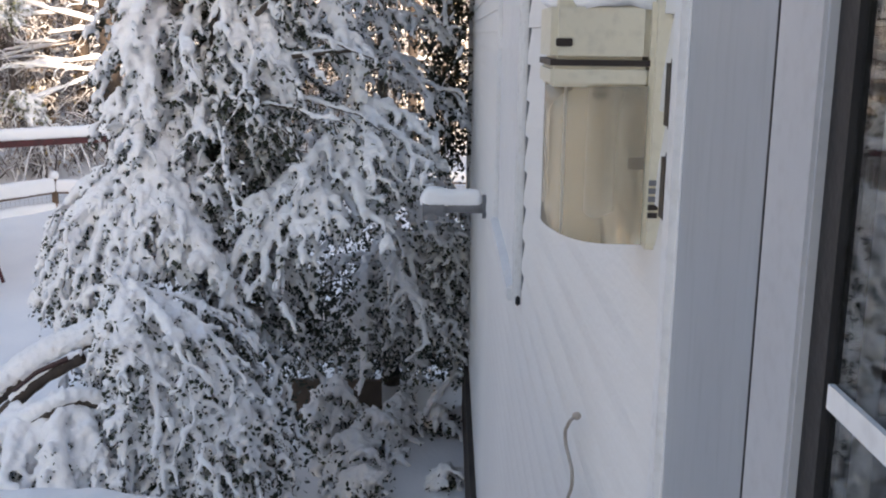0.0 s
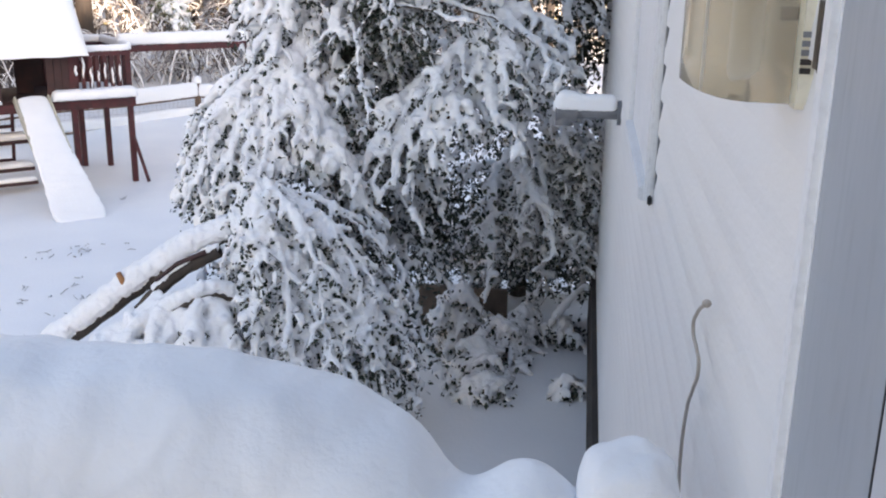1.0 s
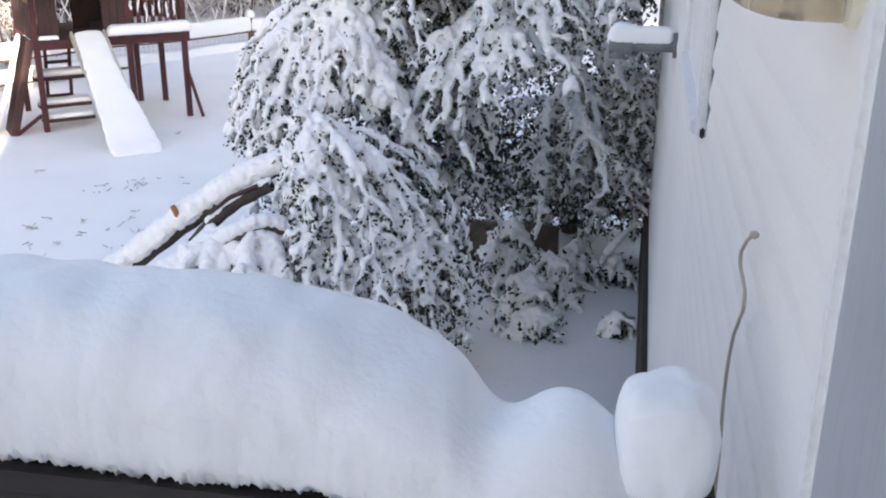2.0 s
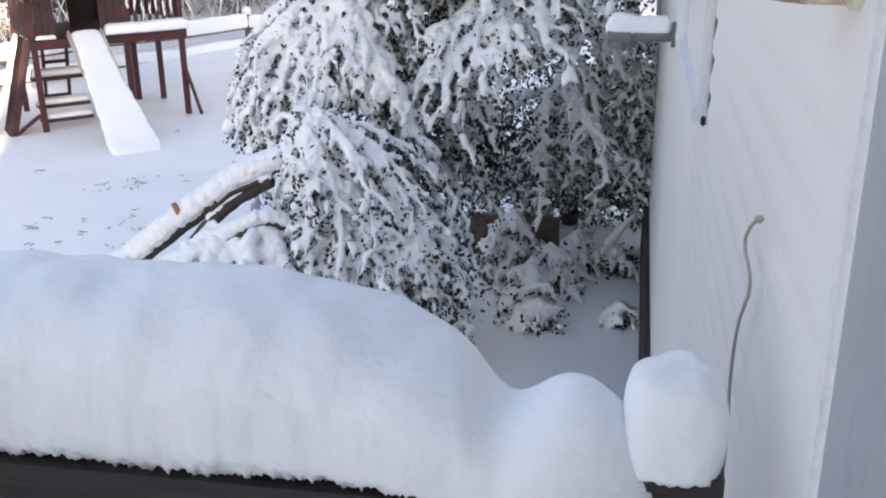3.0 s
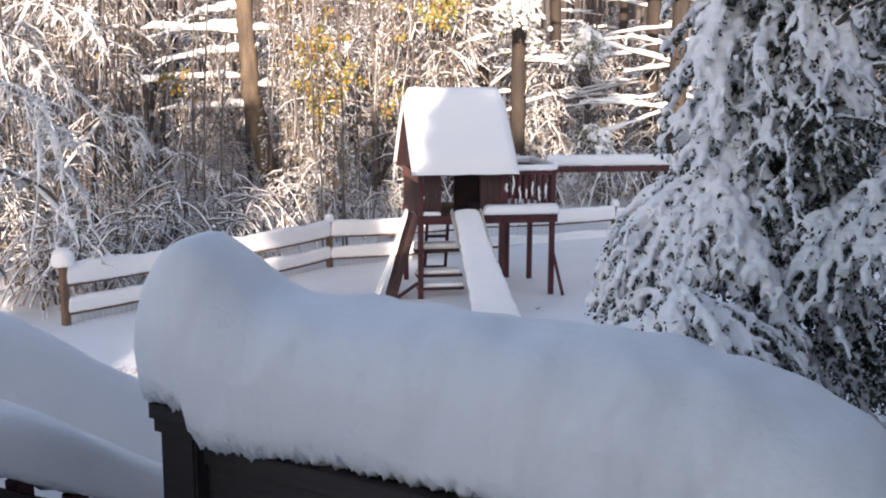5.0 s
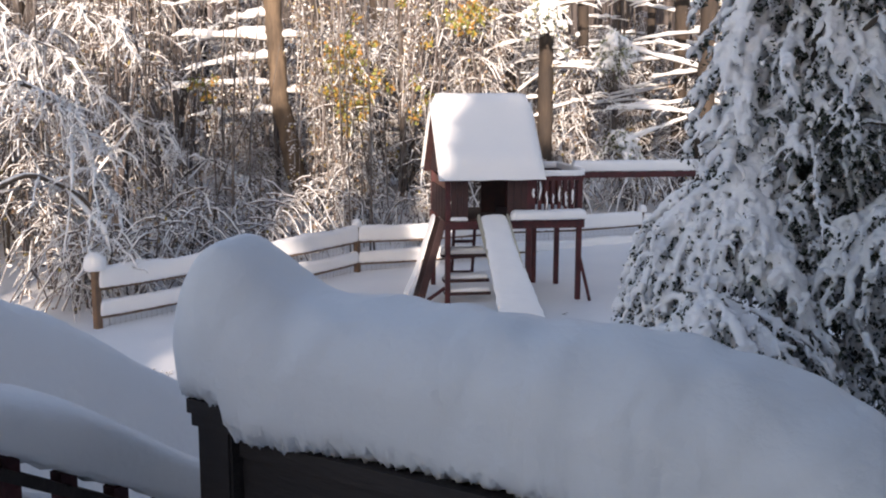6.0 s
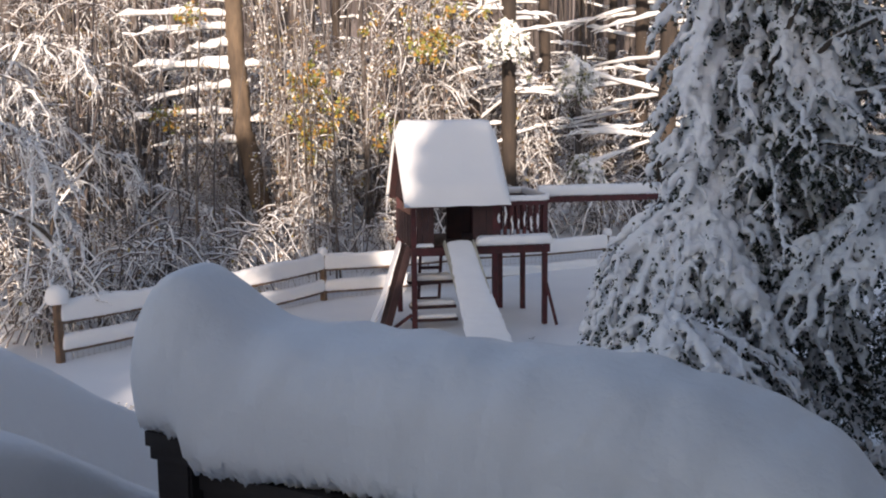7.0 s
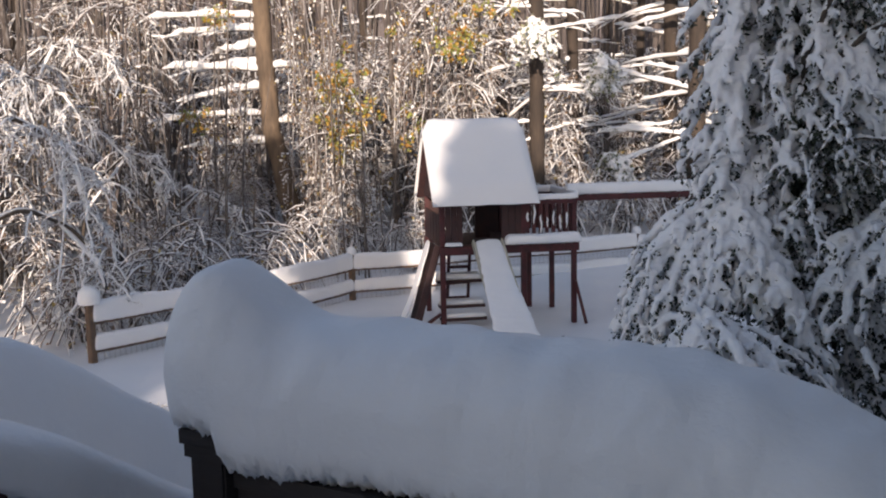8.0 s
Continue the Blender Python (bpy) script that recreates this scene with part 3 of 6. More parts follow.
def build_rail_snow():
    # x, y, bottom, half width, height
    st = [(-1.435, 1.23, 3.13, 0.125, 0.285), (-1.39, 1.24, 3.13, 0.135, 0.317), (-1.34, 1.25, 3.13, 0.14, 0.324), (-1.295, 1.26, 3.122, 0.145, 0.31), (-1.26, 1.268, 3.09, 0.148, 0.315), (-1.225, 1.276, 3.076, 0.15, 0.295), (-1.18, 1.29, 3.072, 0.158, 0.272), (-1.13, 1.31, 3.072, 0.165, 0.272), (-1.05, 1.335, 3.072, 0.175, 0.277), (-0.8, 1.345, 3.072, 0.178, 0.274), (-0.6, 1.345, 3.072, 0.178, 0.271), (-0.45, 1.345, 3.072, 0.178, 0.264),
          (-0.36, 1.34, 3.07, 0.175, 0.25), (-0.28, 1.33, 3.065, 0.17, 0.238), (-0.22, 1.315, 3.057, 0.16, 0.226), (-0.17, 1.29, 3.05, 0.14, 0.214), (-0.135, 1.27, 3.04, 0.12, 0.178), (-0.1, 1.26, 3.035, 0.115, 0.18), (-0.04, 1.25, 3.03, 0.11, 0.23), (0.03, 1.25, 3.035, 0.1, 0.22), (0.1, 1.245, 3.06, 0.08, 0.18)]
    sweep_snow(st, "rail_snow", "thick loaf of snow lying along the railing", 4, rag=0.019, step=(-1.287, 3.132, 3.062), dens=0.0045, dome=1.0, flank=0.85)
    cap_snow("boxy rounded cap of snow on the post beside the wall", (0.112, 1.25), (0.068, 0.07), 3.166, 0.143, 12, 2.9)


def cap_snow(label, c, r, z0, h, seed, power):
    """Snow standing on a post cap: straight sides and a domed top."""
    bm = bmesh.new()
    res = bmesh.ops.create_icosphere(bm, subdivisions=5, radius=1.0)
    off = Vector((seed * 1.7, seed * 0.3, 0))
    for v in res["verts"]:
        n = v.co.normalized()
        k = (abs(n.x) ** power + abs(n.y) ** power + abs(n.z) ** power) ** (-1 / power)
        p = n * k
        w = 0.5 + 0.5 * p.z
        g = 1 + 0.05 * noise.noise(n * 2 + off) + 0.02 * noise.noise(n * 6 + off)
        z = z0 + h * (w * 1.4 - 0.4)
        if z < z0:
            z = z0 + 0.008 * noise.noise(Vector((p.x, p.y, 0)) * 9) - 0.004
        v.co = Vector((c[0] + p.x * r[0] * g, c[1] + p.y * r[1] * g, z + 0.008 * noise.noise(n * 2.5 + off) * w))
    tagged(part("post_snow", bm, SNOW, smooth=True), label, "snow")


build_rail_snow()
build_wall_fittings()


def build_stairs():
    t = thing("outdoor_stairs", "dark wooden stairs down from the landing, filled with snow", "stairs", at=(-2.1, 0.4, 0))
    for k in range(12):
        z = 1.95 - 0.17 * (k + 1) + 0.17
        part("step", boxes(((0, 0.14 + 0.29 * k, z - 0.15), (0.95, 0.29, 0.05))), RAILWOOD, t)
    sl = -0.17 / 0.29
    for x, top0, n, ya, yb in ((-1.6, 3.045, 15, 0.5, 4.1), (-2.6, 3.24, 15, 0.5, 4.1)):
        r = thing("stair_railing", "dark red-brown stair railing with square balusters under snow", "railing", "stair railings", at=(x, ya, 0))
        zt = lambda y: top0 + sl * (y - 0.93)
        part("handrail", beams(((0, 0, zt(ya) - 0.03), (0, yb - ya, zt(yb) - 0.03), 0.06, 0.022)), RAILWOOD, r)
        part("lower_rail", beams(((0, 0, zt(ya) - 0.75), (0, yb - ya, zt(yb) - 0.75), 0.04, 0.07)), RAILWOOD, r)
        for k in range(30):
            y = 0.05 + k * 0.12
            z = zt(ya + y)
            part("baluster", boxes(((0, y, z - 0.38), (0.035, 0.035, 0.78))), REDWOOD if x > -2 else RAILWOOD, r)
        for y in (0.0, yb - ya):
            part("post", boxes(((0, y, zt(ya + y) / 2 - 0.1), (0.09, 0.09, zt(ya + y)))), RAILWOOD, r)
    z1 = lambda y: 3.045 + sl * (y - 0.93)
    z2 = lambda y: 3.24 + sl * (y - 0.93)
    sweep_snow([(-1.63, y, z1(y) + 0.008, 0.115, 0.82 * h) for y, h in ((0.45, 0.13), (0.8, 0.14), (0.95, 0.165), (1.05, 0.18), (1.1, 0.168), (1.18, 0.165), (1.25, 0.155), (1.4, 0.145), (1.6, 0.13), (2.2, 0.12), (3.0, 0.12), (4.1, 0.1))], "rail_snow", "ridge of snow on the stair railing", 21)
    sweep_snow([(-1.72, y, z1(y) - 0.72, 0.075, 0.66) for y in (0.5, 1.4, 2.4, 3.4, 4.1)], "stair_snow", "snow packed against the stair railing", 24, rag=0.004)
    sweep_snow([(-2.62, y, z2(y) - 0.85, 0.17, h) for y, h in ((0.45, 1.06), (1.0, 1.09), (1.5, 1.12), (1.8, 1.12), (2.1, 1.09), (2.4, 1.05), (3.4, 1.05), (4.1, 1.0))], "rail_snow", "deep drift of snow on the stair railing", 22)
    sweep_snow([(-2.1, y, 1.95 + sl * (y - 0.4) - 0.25, 0.46, 0.4) for y in (0.2, 1.2, 2.4, 3.6, 4.2)], "stair_snow", "snow filling the stairs", 23)


build_stairs()

# ---------------------------------------------------------------- play tower
TM = Matrix.Translation((-9.15, 14.24, 0)) @ Matrix(((0.746, -0.665, 0), (0.665, 0.746, 0), (0, 0, 1))).to_4x4()


def build_tower():
    t = thing("play_tower", "dark red wooden play tower with a snow-covered gable roof", "playset")
    t.matrix_basis = TM
    W_, D_, DK, EV, RG = 1.5, 1.7, 1.47, 2.22, 3.42
    leg = 0.088
    for u, v, h in ((0.03, 0.0, EV), (0.03, D_, EV), (1.45, 0.0, EV), (1.45, D_, EV), (2.37, 0.05, 2.2), (2.37, D_ - 0.2, 2.2), (1.95, D_ - 0.1, DK)):
        part("leg", boxes(((u, v, h / 2), (leg, leg, h))), REDWOOD, t, bevel=0.006)
    for k in range(11):
        part("deck_board", boxes(((1.2, 0.08 + k * 0.155, DK - 0.02), (2.4, 0.145, 0.04))), BROWNWOOD, t)
    part("deck_beam", boxes(((1.2, -0.06, DK - 0.1), (2.46, 0.04, 0.14))), REDWOOD, t)
    part("deck_beam", boxes(((1.2, D_ + 0.06, DK - 0.1), (2.46, 0.04, 0.14))), REDWOOD, t)
    part("deck_beam", boxes(((2.43, D_ / 2, DK - 0.1), (0.04, D_, 0.14))), REDWOOD, t)
    # walls: front with a doorway, back with an opening, side boards
    for a, b in ((0.08, 0.38), (1.06, 1.42)):
        n = 3
        for k in range(n):
            w = (b - a) / n
            part("wall_board", boxes(((a + w * (k + 0.5), -0.02, (DK + EV) / 2), (w - 0.006, 0.03, EV - DK))), BROWNWOOD, t)
    part("lintel", boxes(((0.75, -0.03, EV - 0.03), (1.44, 0.04, 0.07))), BROWNWOOD, t)
    part("wall_board", boxes(((0.92, D_ * 0.55, (DK + EV) / 2), (0.27, 0.03, EV - DK))), BROWNWOOD, t)
    part("wall_board", boxes(((1.25, D_, (DK + EV) / 2), (0.4, 0.03, EV - DK))), BROWNWOOD, t)
    part("wall_board", boxes(((0.18, D_, (DK + EV) / 2), (0.28, 0.03, EV - DK))), BROWNWOOD, t)
    for k in range(5):
        part("side_board", boxes(((0.0, 0.2 + k * 0.32, DK + 0.26), (0.03, 0.26, 0.5))), BROWNWOOD, t)
    # gable roof
    for s in (-1, 1):
        vc = D_ / 2
        a, b = (0.75, vc + s * 1.08, EV - 0.06), (0.75, vc, RG)
        bm = bmesh.new()
        beam(bm, a, b, 1.74, 0.04, up=(0, -s, 1))
        part("roof_panel", bm, BROWNWOOD, t)
    for u in (0.0, 1.5):
        bm = bmesh.new()
        f = [bm.verts.new((u + d, v, z)) for d in (-0.015, 0.015) for v, z in ((-0.1, EV - 0.02), (D_ + 0.1, EV - 0.02), (D_ / 2, RG - 0.08))]
        bm.faces.new(f[:3]), bm.faces.new(f[3:])
        for k in range(3):
            bm.faces.new((f[k], f[(k + 1) % 3], f[3 + (k + 1) % 3], f[3 + k]))
        part("gable", bm, BROWNWOOD, t)
    # balcony balusters and rails
    part("balcony_rail", boxes(((1.92, -0.02, 2.17), (0.95, 0.05, 0.09))), REDWOOD, t)
    part("balcony_rail", boxes(((2.4, D_ / 2, 2.17), (0.05, D_, 0.09))), REDWOOD, t)
    part("balcony_rail", boxes(((1.92, D_ - 0.1, 2.17), (0.95, 0.05, 0.09))), REDWOOD, t)
    for k in range(7):
        part("baluster", boxes(((1.52 + k * 0.115, -0.02, (DK + 2.15) / 2), (0.06, 0.03, 2.15 - DK))), REDWOOD, t)
    for k in range(8):
        part("baluster", boxes(((2.4, 0.2 + k * 0.2, (DK + 2.15) / 2), (0.03, 0.06, 2.15 - DK))), REDWOOD, t)
    for k in range(6):
        part("baluster", boxes(((1.55 + k * 0.14, D_ - 0.1, (DK + 2.15) / 2), (0.06, 0.03, 2.15 - DK))), REDWOOD, t)
    # side ramp leaning on the left
    part("ramp", beams(((-0.5, 0.25, 0.0), (-0.08, 0.25, DK), 0.5, 0.05)), BROWNWOOD, t, "leaning dark ramp board")
    part("ramp_side", beams(((-0.47, -0.03, 0.0), (-0.05, -0.03, DK), 0.05, 0.12)), BROWNWOOD, t, "dark edge board of the ramp")
    part("brace", beams(((2.55, -0.1, 0.0), (2.38, -0.02, 0.75), 0.05, 0.05)), REDWOOD, t)
    part("brace", beams(((-0.45, -0.05, 0.0), (-0.02, 0.0, 0.28), 0.05, 0.05)), REDWOOD, t)
    # ladder and steps under the deck
    for u in (0.28, 0.66):
        part("ladder_stile", beams(((u, 1.1, 0.25), (u, 0.75, DK), 0.05, 0.05)), REDWOOD, t)
    for k in range(4):
        part("rung", boxes(((0.47, 1.1 - 0.1 * k, 0.35 + 0.3 * k), (0.38, 0.06, 0.05))), REDWOOD, t)
    for v, z in ((0.55, 0.76), (0.3, 0.36), (0.16, 0.16)):
        part("step", boxes(((0.4, v, z), (0.8, 0.26, 0.05))), BROWNWOOD, t)
    # slide
    a, b = Vector((0.8, -0.05, DK + 0.03)), Vector((0.92, -1.75, 0.08))
    part("slide_bed", beams((a, b, 0.48, 0.03)), SLIDE, t, "slide chute")
    for du in (-0.25, 0.25):
        part("slide_side", beams((a + Vector((du, 0, 0.02)), b + Vector((du, 0, 0.02)), 0.03, 0.12)), SLIDE, t)
    # swing beam and its end frame
    part("swing_beam", beams(((2.4, 0.55, 2.17), (5.15, 0.55, 2.17), 0.1, 0.12)), REDWOOD, t)
    for dv in (-0.75, 0.75):
        part("swing_leg", beams(((4.95, 0.55 + dv * 0.1, 2.15), (5.1, 0.55 + dv, 0.0), 0.1, 0.1)), REDWOOD, t)
    part("swing_brace", boxes(((5.02, 0.55, 1.1), (0.05, 0.85, 0.09))), REDWOOD, t)


build_tower()


def place(ob):
    ob.matrix_basis = TM
    return ob


def build_tower_snow():
    # roof snow: a thick slab bent over the ridge
    vc, n, m = 0.85, 33, 18
    V, top = [], []
    for layer in (1, 0):
        for i in range(n):
            v = vc - 1.17 + 2.34 * i / (n - 1)
            for k in range(m):
                u = -0.17 + 1.84 * k / (m - 1)
                k_e = min(1, min(k, m - 1 - k) / 1.6)
                i_e = min(1, min(i, n - 1 - i) / 2.2)
                dz = abs(v - vc)
                base = 3.44 - dz * 1.09
                rim = math.sqrt(max(0, 1 - (1 - min(k_e, i_e)) ** 2))
                th = 0.26 * rim if layer else 0.0
                z = base + th - (0.09 * math.exp(-(dz / 0.12) ** 2) if layer else 0)
                z += 0.012 * noise.noise(Vector((u * 3, v * 3, layer))) if layer else 0.006
                V.append((u, v, z))
    i = np.arange(2 * n * m).reshape(2, n, m)
    F = []
    for layer in range(2):
        q = np.stack([i[layer, :-1, :-1], i[layer, 1:, :-1], i[layer, 1:, 1:], i[layer, :-1, 1:]], -1).reshape(-1, 4)
        F.append(q if layer else q[:, ::-1])
    ring = np.concatenate([i[0, 0, :], i[0, 1:, -1], i[0, -1, -2::-1], i[0, -2:0:-1, 0]])
    r2 = ring + n * m
    F.append(np.stack([ring, np.roll(ring, -1), np.roll(r2, -1), r2], -1))
    place(tagged(np_mesh("roof_snow", V, np.concatenate(F), SNOW_SOFT), "thick slab of snow on the play tower roof", "snow"))

    def run(name, label, pts, w, h, seed):
        ob = sweep_snow([(p[0], p[1], p[2], w, h) for p in pts], name, label, seed)
        place(ob)
    run("beam_snow", "long ridge of snow along the swing beam", [(2.35, 0.55, 2.22), (3.0, 0.55, 2.22), (4.0, 0.55, 2.22), (5.2, 0.55, 2.22)], 0.1, 0.2, 31)
    run("balcony_snow", "snow lying along the balcony edge", [(1.1, -0.1, 1.46), (1.4, -0.12, 1.46), (1.9, -0.12, 1.46), (2.45, -0.1, 1.46)], 0.15, 0.17, 32)
    run("balcony_snow", "snow lying on the balcony floor", [(1.5, 0.5, 1.46), (1.9, 0.6, 1.46), (2.35, 0.5, 1.46)], 0.42, 0.16, 33)
    run("rail_snow", "snow lying on the balcony rail", [(2.4, 0.0, 2.2), (2.4, 0.6, 2.2), (2.4, 1.6, 2.2)], 0.05, 0.13, 34)
    run("rail_snow", "snow lying on the balcony rail", [(1.55, 1.6, 2.2), (2.0, 1.6, 2.2), (2.4, 1.6, 2.2)], 0.06, 0.13, 35)
    run("rail_snow", "snow lying on the balcony rail", [(1.5, -0.02, 2.2), (1.8, -0.02, 2.2), (2.38, -0.02, 2.2)], 0.05, 0.1, 45)
    rb = np.random.default_rng(46)
    for k in range(7):
        u, z0 = 1.52 + k * 0.115, 1.6 + rb.uniform(0, 0.25)
        q = np.array([[(u + rb.normal(0, 0.008), -0.045, z) for z in np.linspace(z0, z0 + rb.uniform(0.15, 0.4), 6)]])
        R = 0.022 * rb.uniform(0.5, 1.2, (1, 6))
        R[:, 0] = R[:, -1] = 0.003
        V, F = vtubes(q, R, 7)
        place(tagged(np_mesh("baluster_snow", V, F, SNOW), "streak of snow stuck to a balcony baluster", "snow"))
    place(sweep_snow([(0.8, 0.15, 1.4, 0.23, 0.13), (0.81, -0.1, 1.43, 0.25, 0.14), (0.85, -0.85, 0.82, 0.3, 0.15), (0.91, -1.55, 0.24, 0.38, 0.15), (0.93, -1.85, 0.03, 0.42, 0.13), (0.94, -2.15, -0.1, 0.42, 0.12)], "slide_snow", "smooth snow filling the slide", 36))
    run("ramp_snow", "snow clinging to the leaning ramp", [(-0.16, 0.28, 1.47), (-0.28, 0.28, 1.12), (-0.5, 0.28, 0.42), (-0.72, 0.28, -0.04)], 0.22, 0.13, 37)
    run("step_snow", "snow on the step under the deck", [(0.0, 0.55, 0.78), (0.4, 0.55, 0.78), (0.8, 0.55, 0.78)], 0.13, 0.13, 38)
    run("step_snow", "snow on the step under the deck", [(0.0, 0.3, 0.38), (0.4, 0.3, 0.38), (0.8, 0.3, 0.38)], 0.13, 0.1, 39)
    run("step_snow", "snow on the step under the deck", [(0.0, 0.14, 0.18), (0.4, 0.14, 0.18), (0.8, 0.14, 0.18)], 0.12, 0.09, 40)
    run("sill_snow", "snow on the ledge of the play tower", [(0.06, -0.09, 1.46), (0.2, -0.09, 1.46), (0.36, -0.09, 1.46)], 0.05, 0.06, 41)


build_tower_snow()


# ---------------------------------------------------------------- fence
def build_fence():
    P = [(-12.6, 9.7), (-12.4, 12.7), (-12.2, 15.7), (-10.35, 18.5), (-8.35, 21.2), (-5.6, 22.3), (-2.9, 23.0), (0.0, 23.5), (3.0, 23.8)]
    t = thing("fence", "weathered post-and-rail fence with wire mesh along the woods", "fence")
    rng = np.random.default_rng(14)
    for k, (x, y) in enumerate(P):
        h = 0.95
        part("post", boxes(((x, y, h / 2 - 0.1), (0.11, 0.11, h + 0.2))), FENCEWOOD, t, bevel=0.01)
        r = (0.085 if k > 4 else 0.1) if k else 0.17
        heap("post_snow", "round ball of snow on a fence post", (x, y, h + r * 0.5), (r, r, r * 1.15), 50 + k, h - 0.01, sub=3)
    for k, (a, b) in enumerate(itertools.pairwise(P)):
        a, b = Vector((*a, 0)), Vector((*b, 0))
        for z in (0.64, 0.2):
            s = np.linspace(0, 1, 9)
            sag = -0.03 * np.sin(np.pi * s)
            pts = np.stack([a.x + (b.x - a.x) * s, a.y + (b.y - a.y) * s, z + sag], -1)
            V, F = vtubes(pts[None], np.full((1, 9), 0.03) + 0.004 * rng.normal(size=(1, 9)), 8)
            np_mesh("rail", V, F, FENCEWOOD, t)
            sweep_snow([(p[0], p[1], p[2] + 0.015, 0.085, ((0.32 if z > 0.5 else 0.24) if k < 4 else (0.26 if z > 0.5 else 0.18)) + 0.02 * rng.normal()) for p in pts[::2]], "rail_snow", "thick snow lying along a fence rail", 60 + k, dens=0.035)
        # wire mesh
        n = int((b - a).length / 0.1)
        W_ = [[(a.lerp(b, i / n).x, a.lerp(b, i / n).y, 0.0), (a.lerp(b, i / n).x, a.lerp(b, i / n).y, 0.75)] for i in range(n)]
        W_ += [[(a.x, a.y, z), (b.x, b.y, z)] for z in np.arange(0.05, 0.76, 0.1)]
        V, F = vtubes(np.array(W_), np.full((len(W_), 2), 0.0022), 3)
        np_mesh("wire_mesh", V, F, WIRE, t)


build_fence()


# ---------------------------------------------------------------- snow-laden evergreens
def droop(base, horiz, L, rise, fall, K, wob, rng):
    s = np.linspace(0, 1, K)[None, :, None]
    h = np.concatenate([horiz, np.zeros((len(horiz), 1))], 1)[:, None]
    P = base[:, None] + h * L[:, None, None] * s
    P[:, :, 2] += rise[:, None] * s[:, :, 0] - fall[:, None] * s[:, :, 0] ** 2
    P += np.cumsum(rng.normal(size=P.shape), axis=1) * wob * s
    return P


def along(lines, n, rng, lo=0.1):
    """n places on each of the lines, with the line's heading there."""
    N, K, _ = lines.shape
    s = rng.uniform(lo, 1.0, (N, n)) * (K - 1)
    i = np.minimum(s.astype(int), K - 2)
    f = (s - i)[..., None]
    r = np.arange(N)[:, None]
    p = lines[r, i] * (1 - f) + lines[r, i + 1] * f
    d = lines[r, i + 1] - lines[r, i]
    return p.reshape(-1, 3), np.arctan2(d[..., 1], d[..., 0]).reshape(-1)


def lumps(P, r, rng, lo, hi, S, rings=7):
    """Rounded, lumpy snow lying on the lines P."""
    N, K, _ = P.shape
    s = np.concatenate([[0, 0.05], np.linspace(0.2, 0.8, rings - 4), [0.95, 1]])
    prof = np.concatenate([[0.02, 0.55], np.linspace(0.95, 0.9, rings - 4), [0.55, 0.02]])
    f = s * (K - 1)
    i = np.minimum(f.astype(int), K - 2)
    w = (f - i)[None, :, None]
    Q = P[:, i] * (1 - w) + P[:, i + 1] * w
    R = r * rng.uniform(lo, hi, (N, len(s))) * rng.uniform(0.65, 1.15, (N, 1)) * prof[None]
    Q[:, :, 2] += R * 0.6
    return vtubes(Q, R, S)


def fists(C, r, rng, hang=0.6):
    """Rounded fists of snow at the places C, mostly hanging."""
    n = len(C)
    d = rng.normal(size=(n, 3)) * 0.75
    d[:, 2] -= hang
    d /= np.linalg.norm(d, axis=1, keepdims=True)
    s = np.array([-1.15, -0.95, -0.35, 0.35, 0.95, 1.15])[None, :, None] * rng.uniform(0.85, 1.5, n)[:, None, None]
    return vtubes(C[:, None] + d[:, None] * r[:, None, None] * s, r[:, None] * np.array([0.02, 0.6, 1, 0.97, 0.58, 0.02])[None] * rng.uniform(0.85, 1.15, (n, 6)), 6)


rough_snow = bpy.data.textures.new("rough_snow", "CLOUDS")
rough_snow.noise_scale, rough_snow.noise_depth = 0.042, 2


def fused(V, F, parent, voxel, label="clinging lumps of snow"):
    """Snow lumps grown together into one crust."""
    ob = np_mesh("snow", V, F, SNOW_CLUMP, parent, label, kind="stuff")
    md = ob.modifiers.new("fuse", "REMESH")
    md.mode, md.voxel_size, md.use_smooth_shade = "VOXEL", voxel, True
    md = ob.modifiers.new("rough", "DISPLACE")
    md.texture, md.strength, md.mid_level = rough_snow, 0.03, 0.5
    return ob


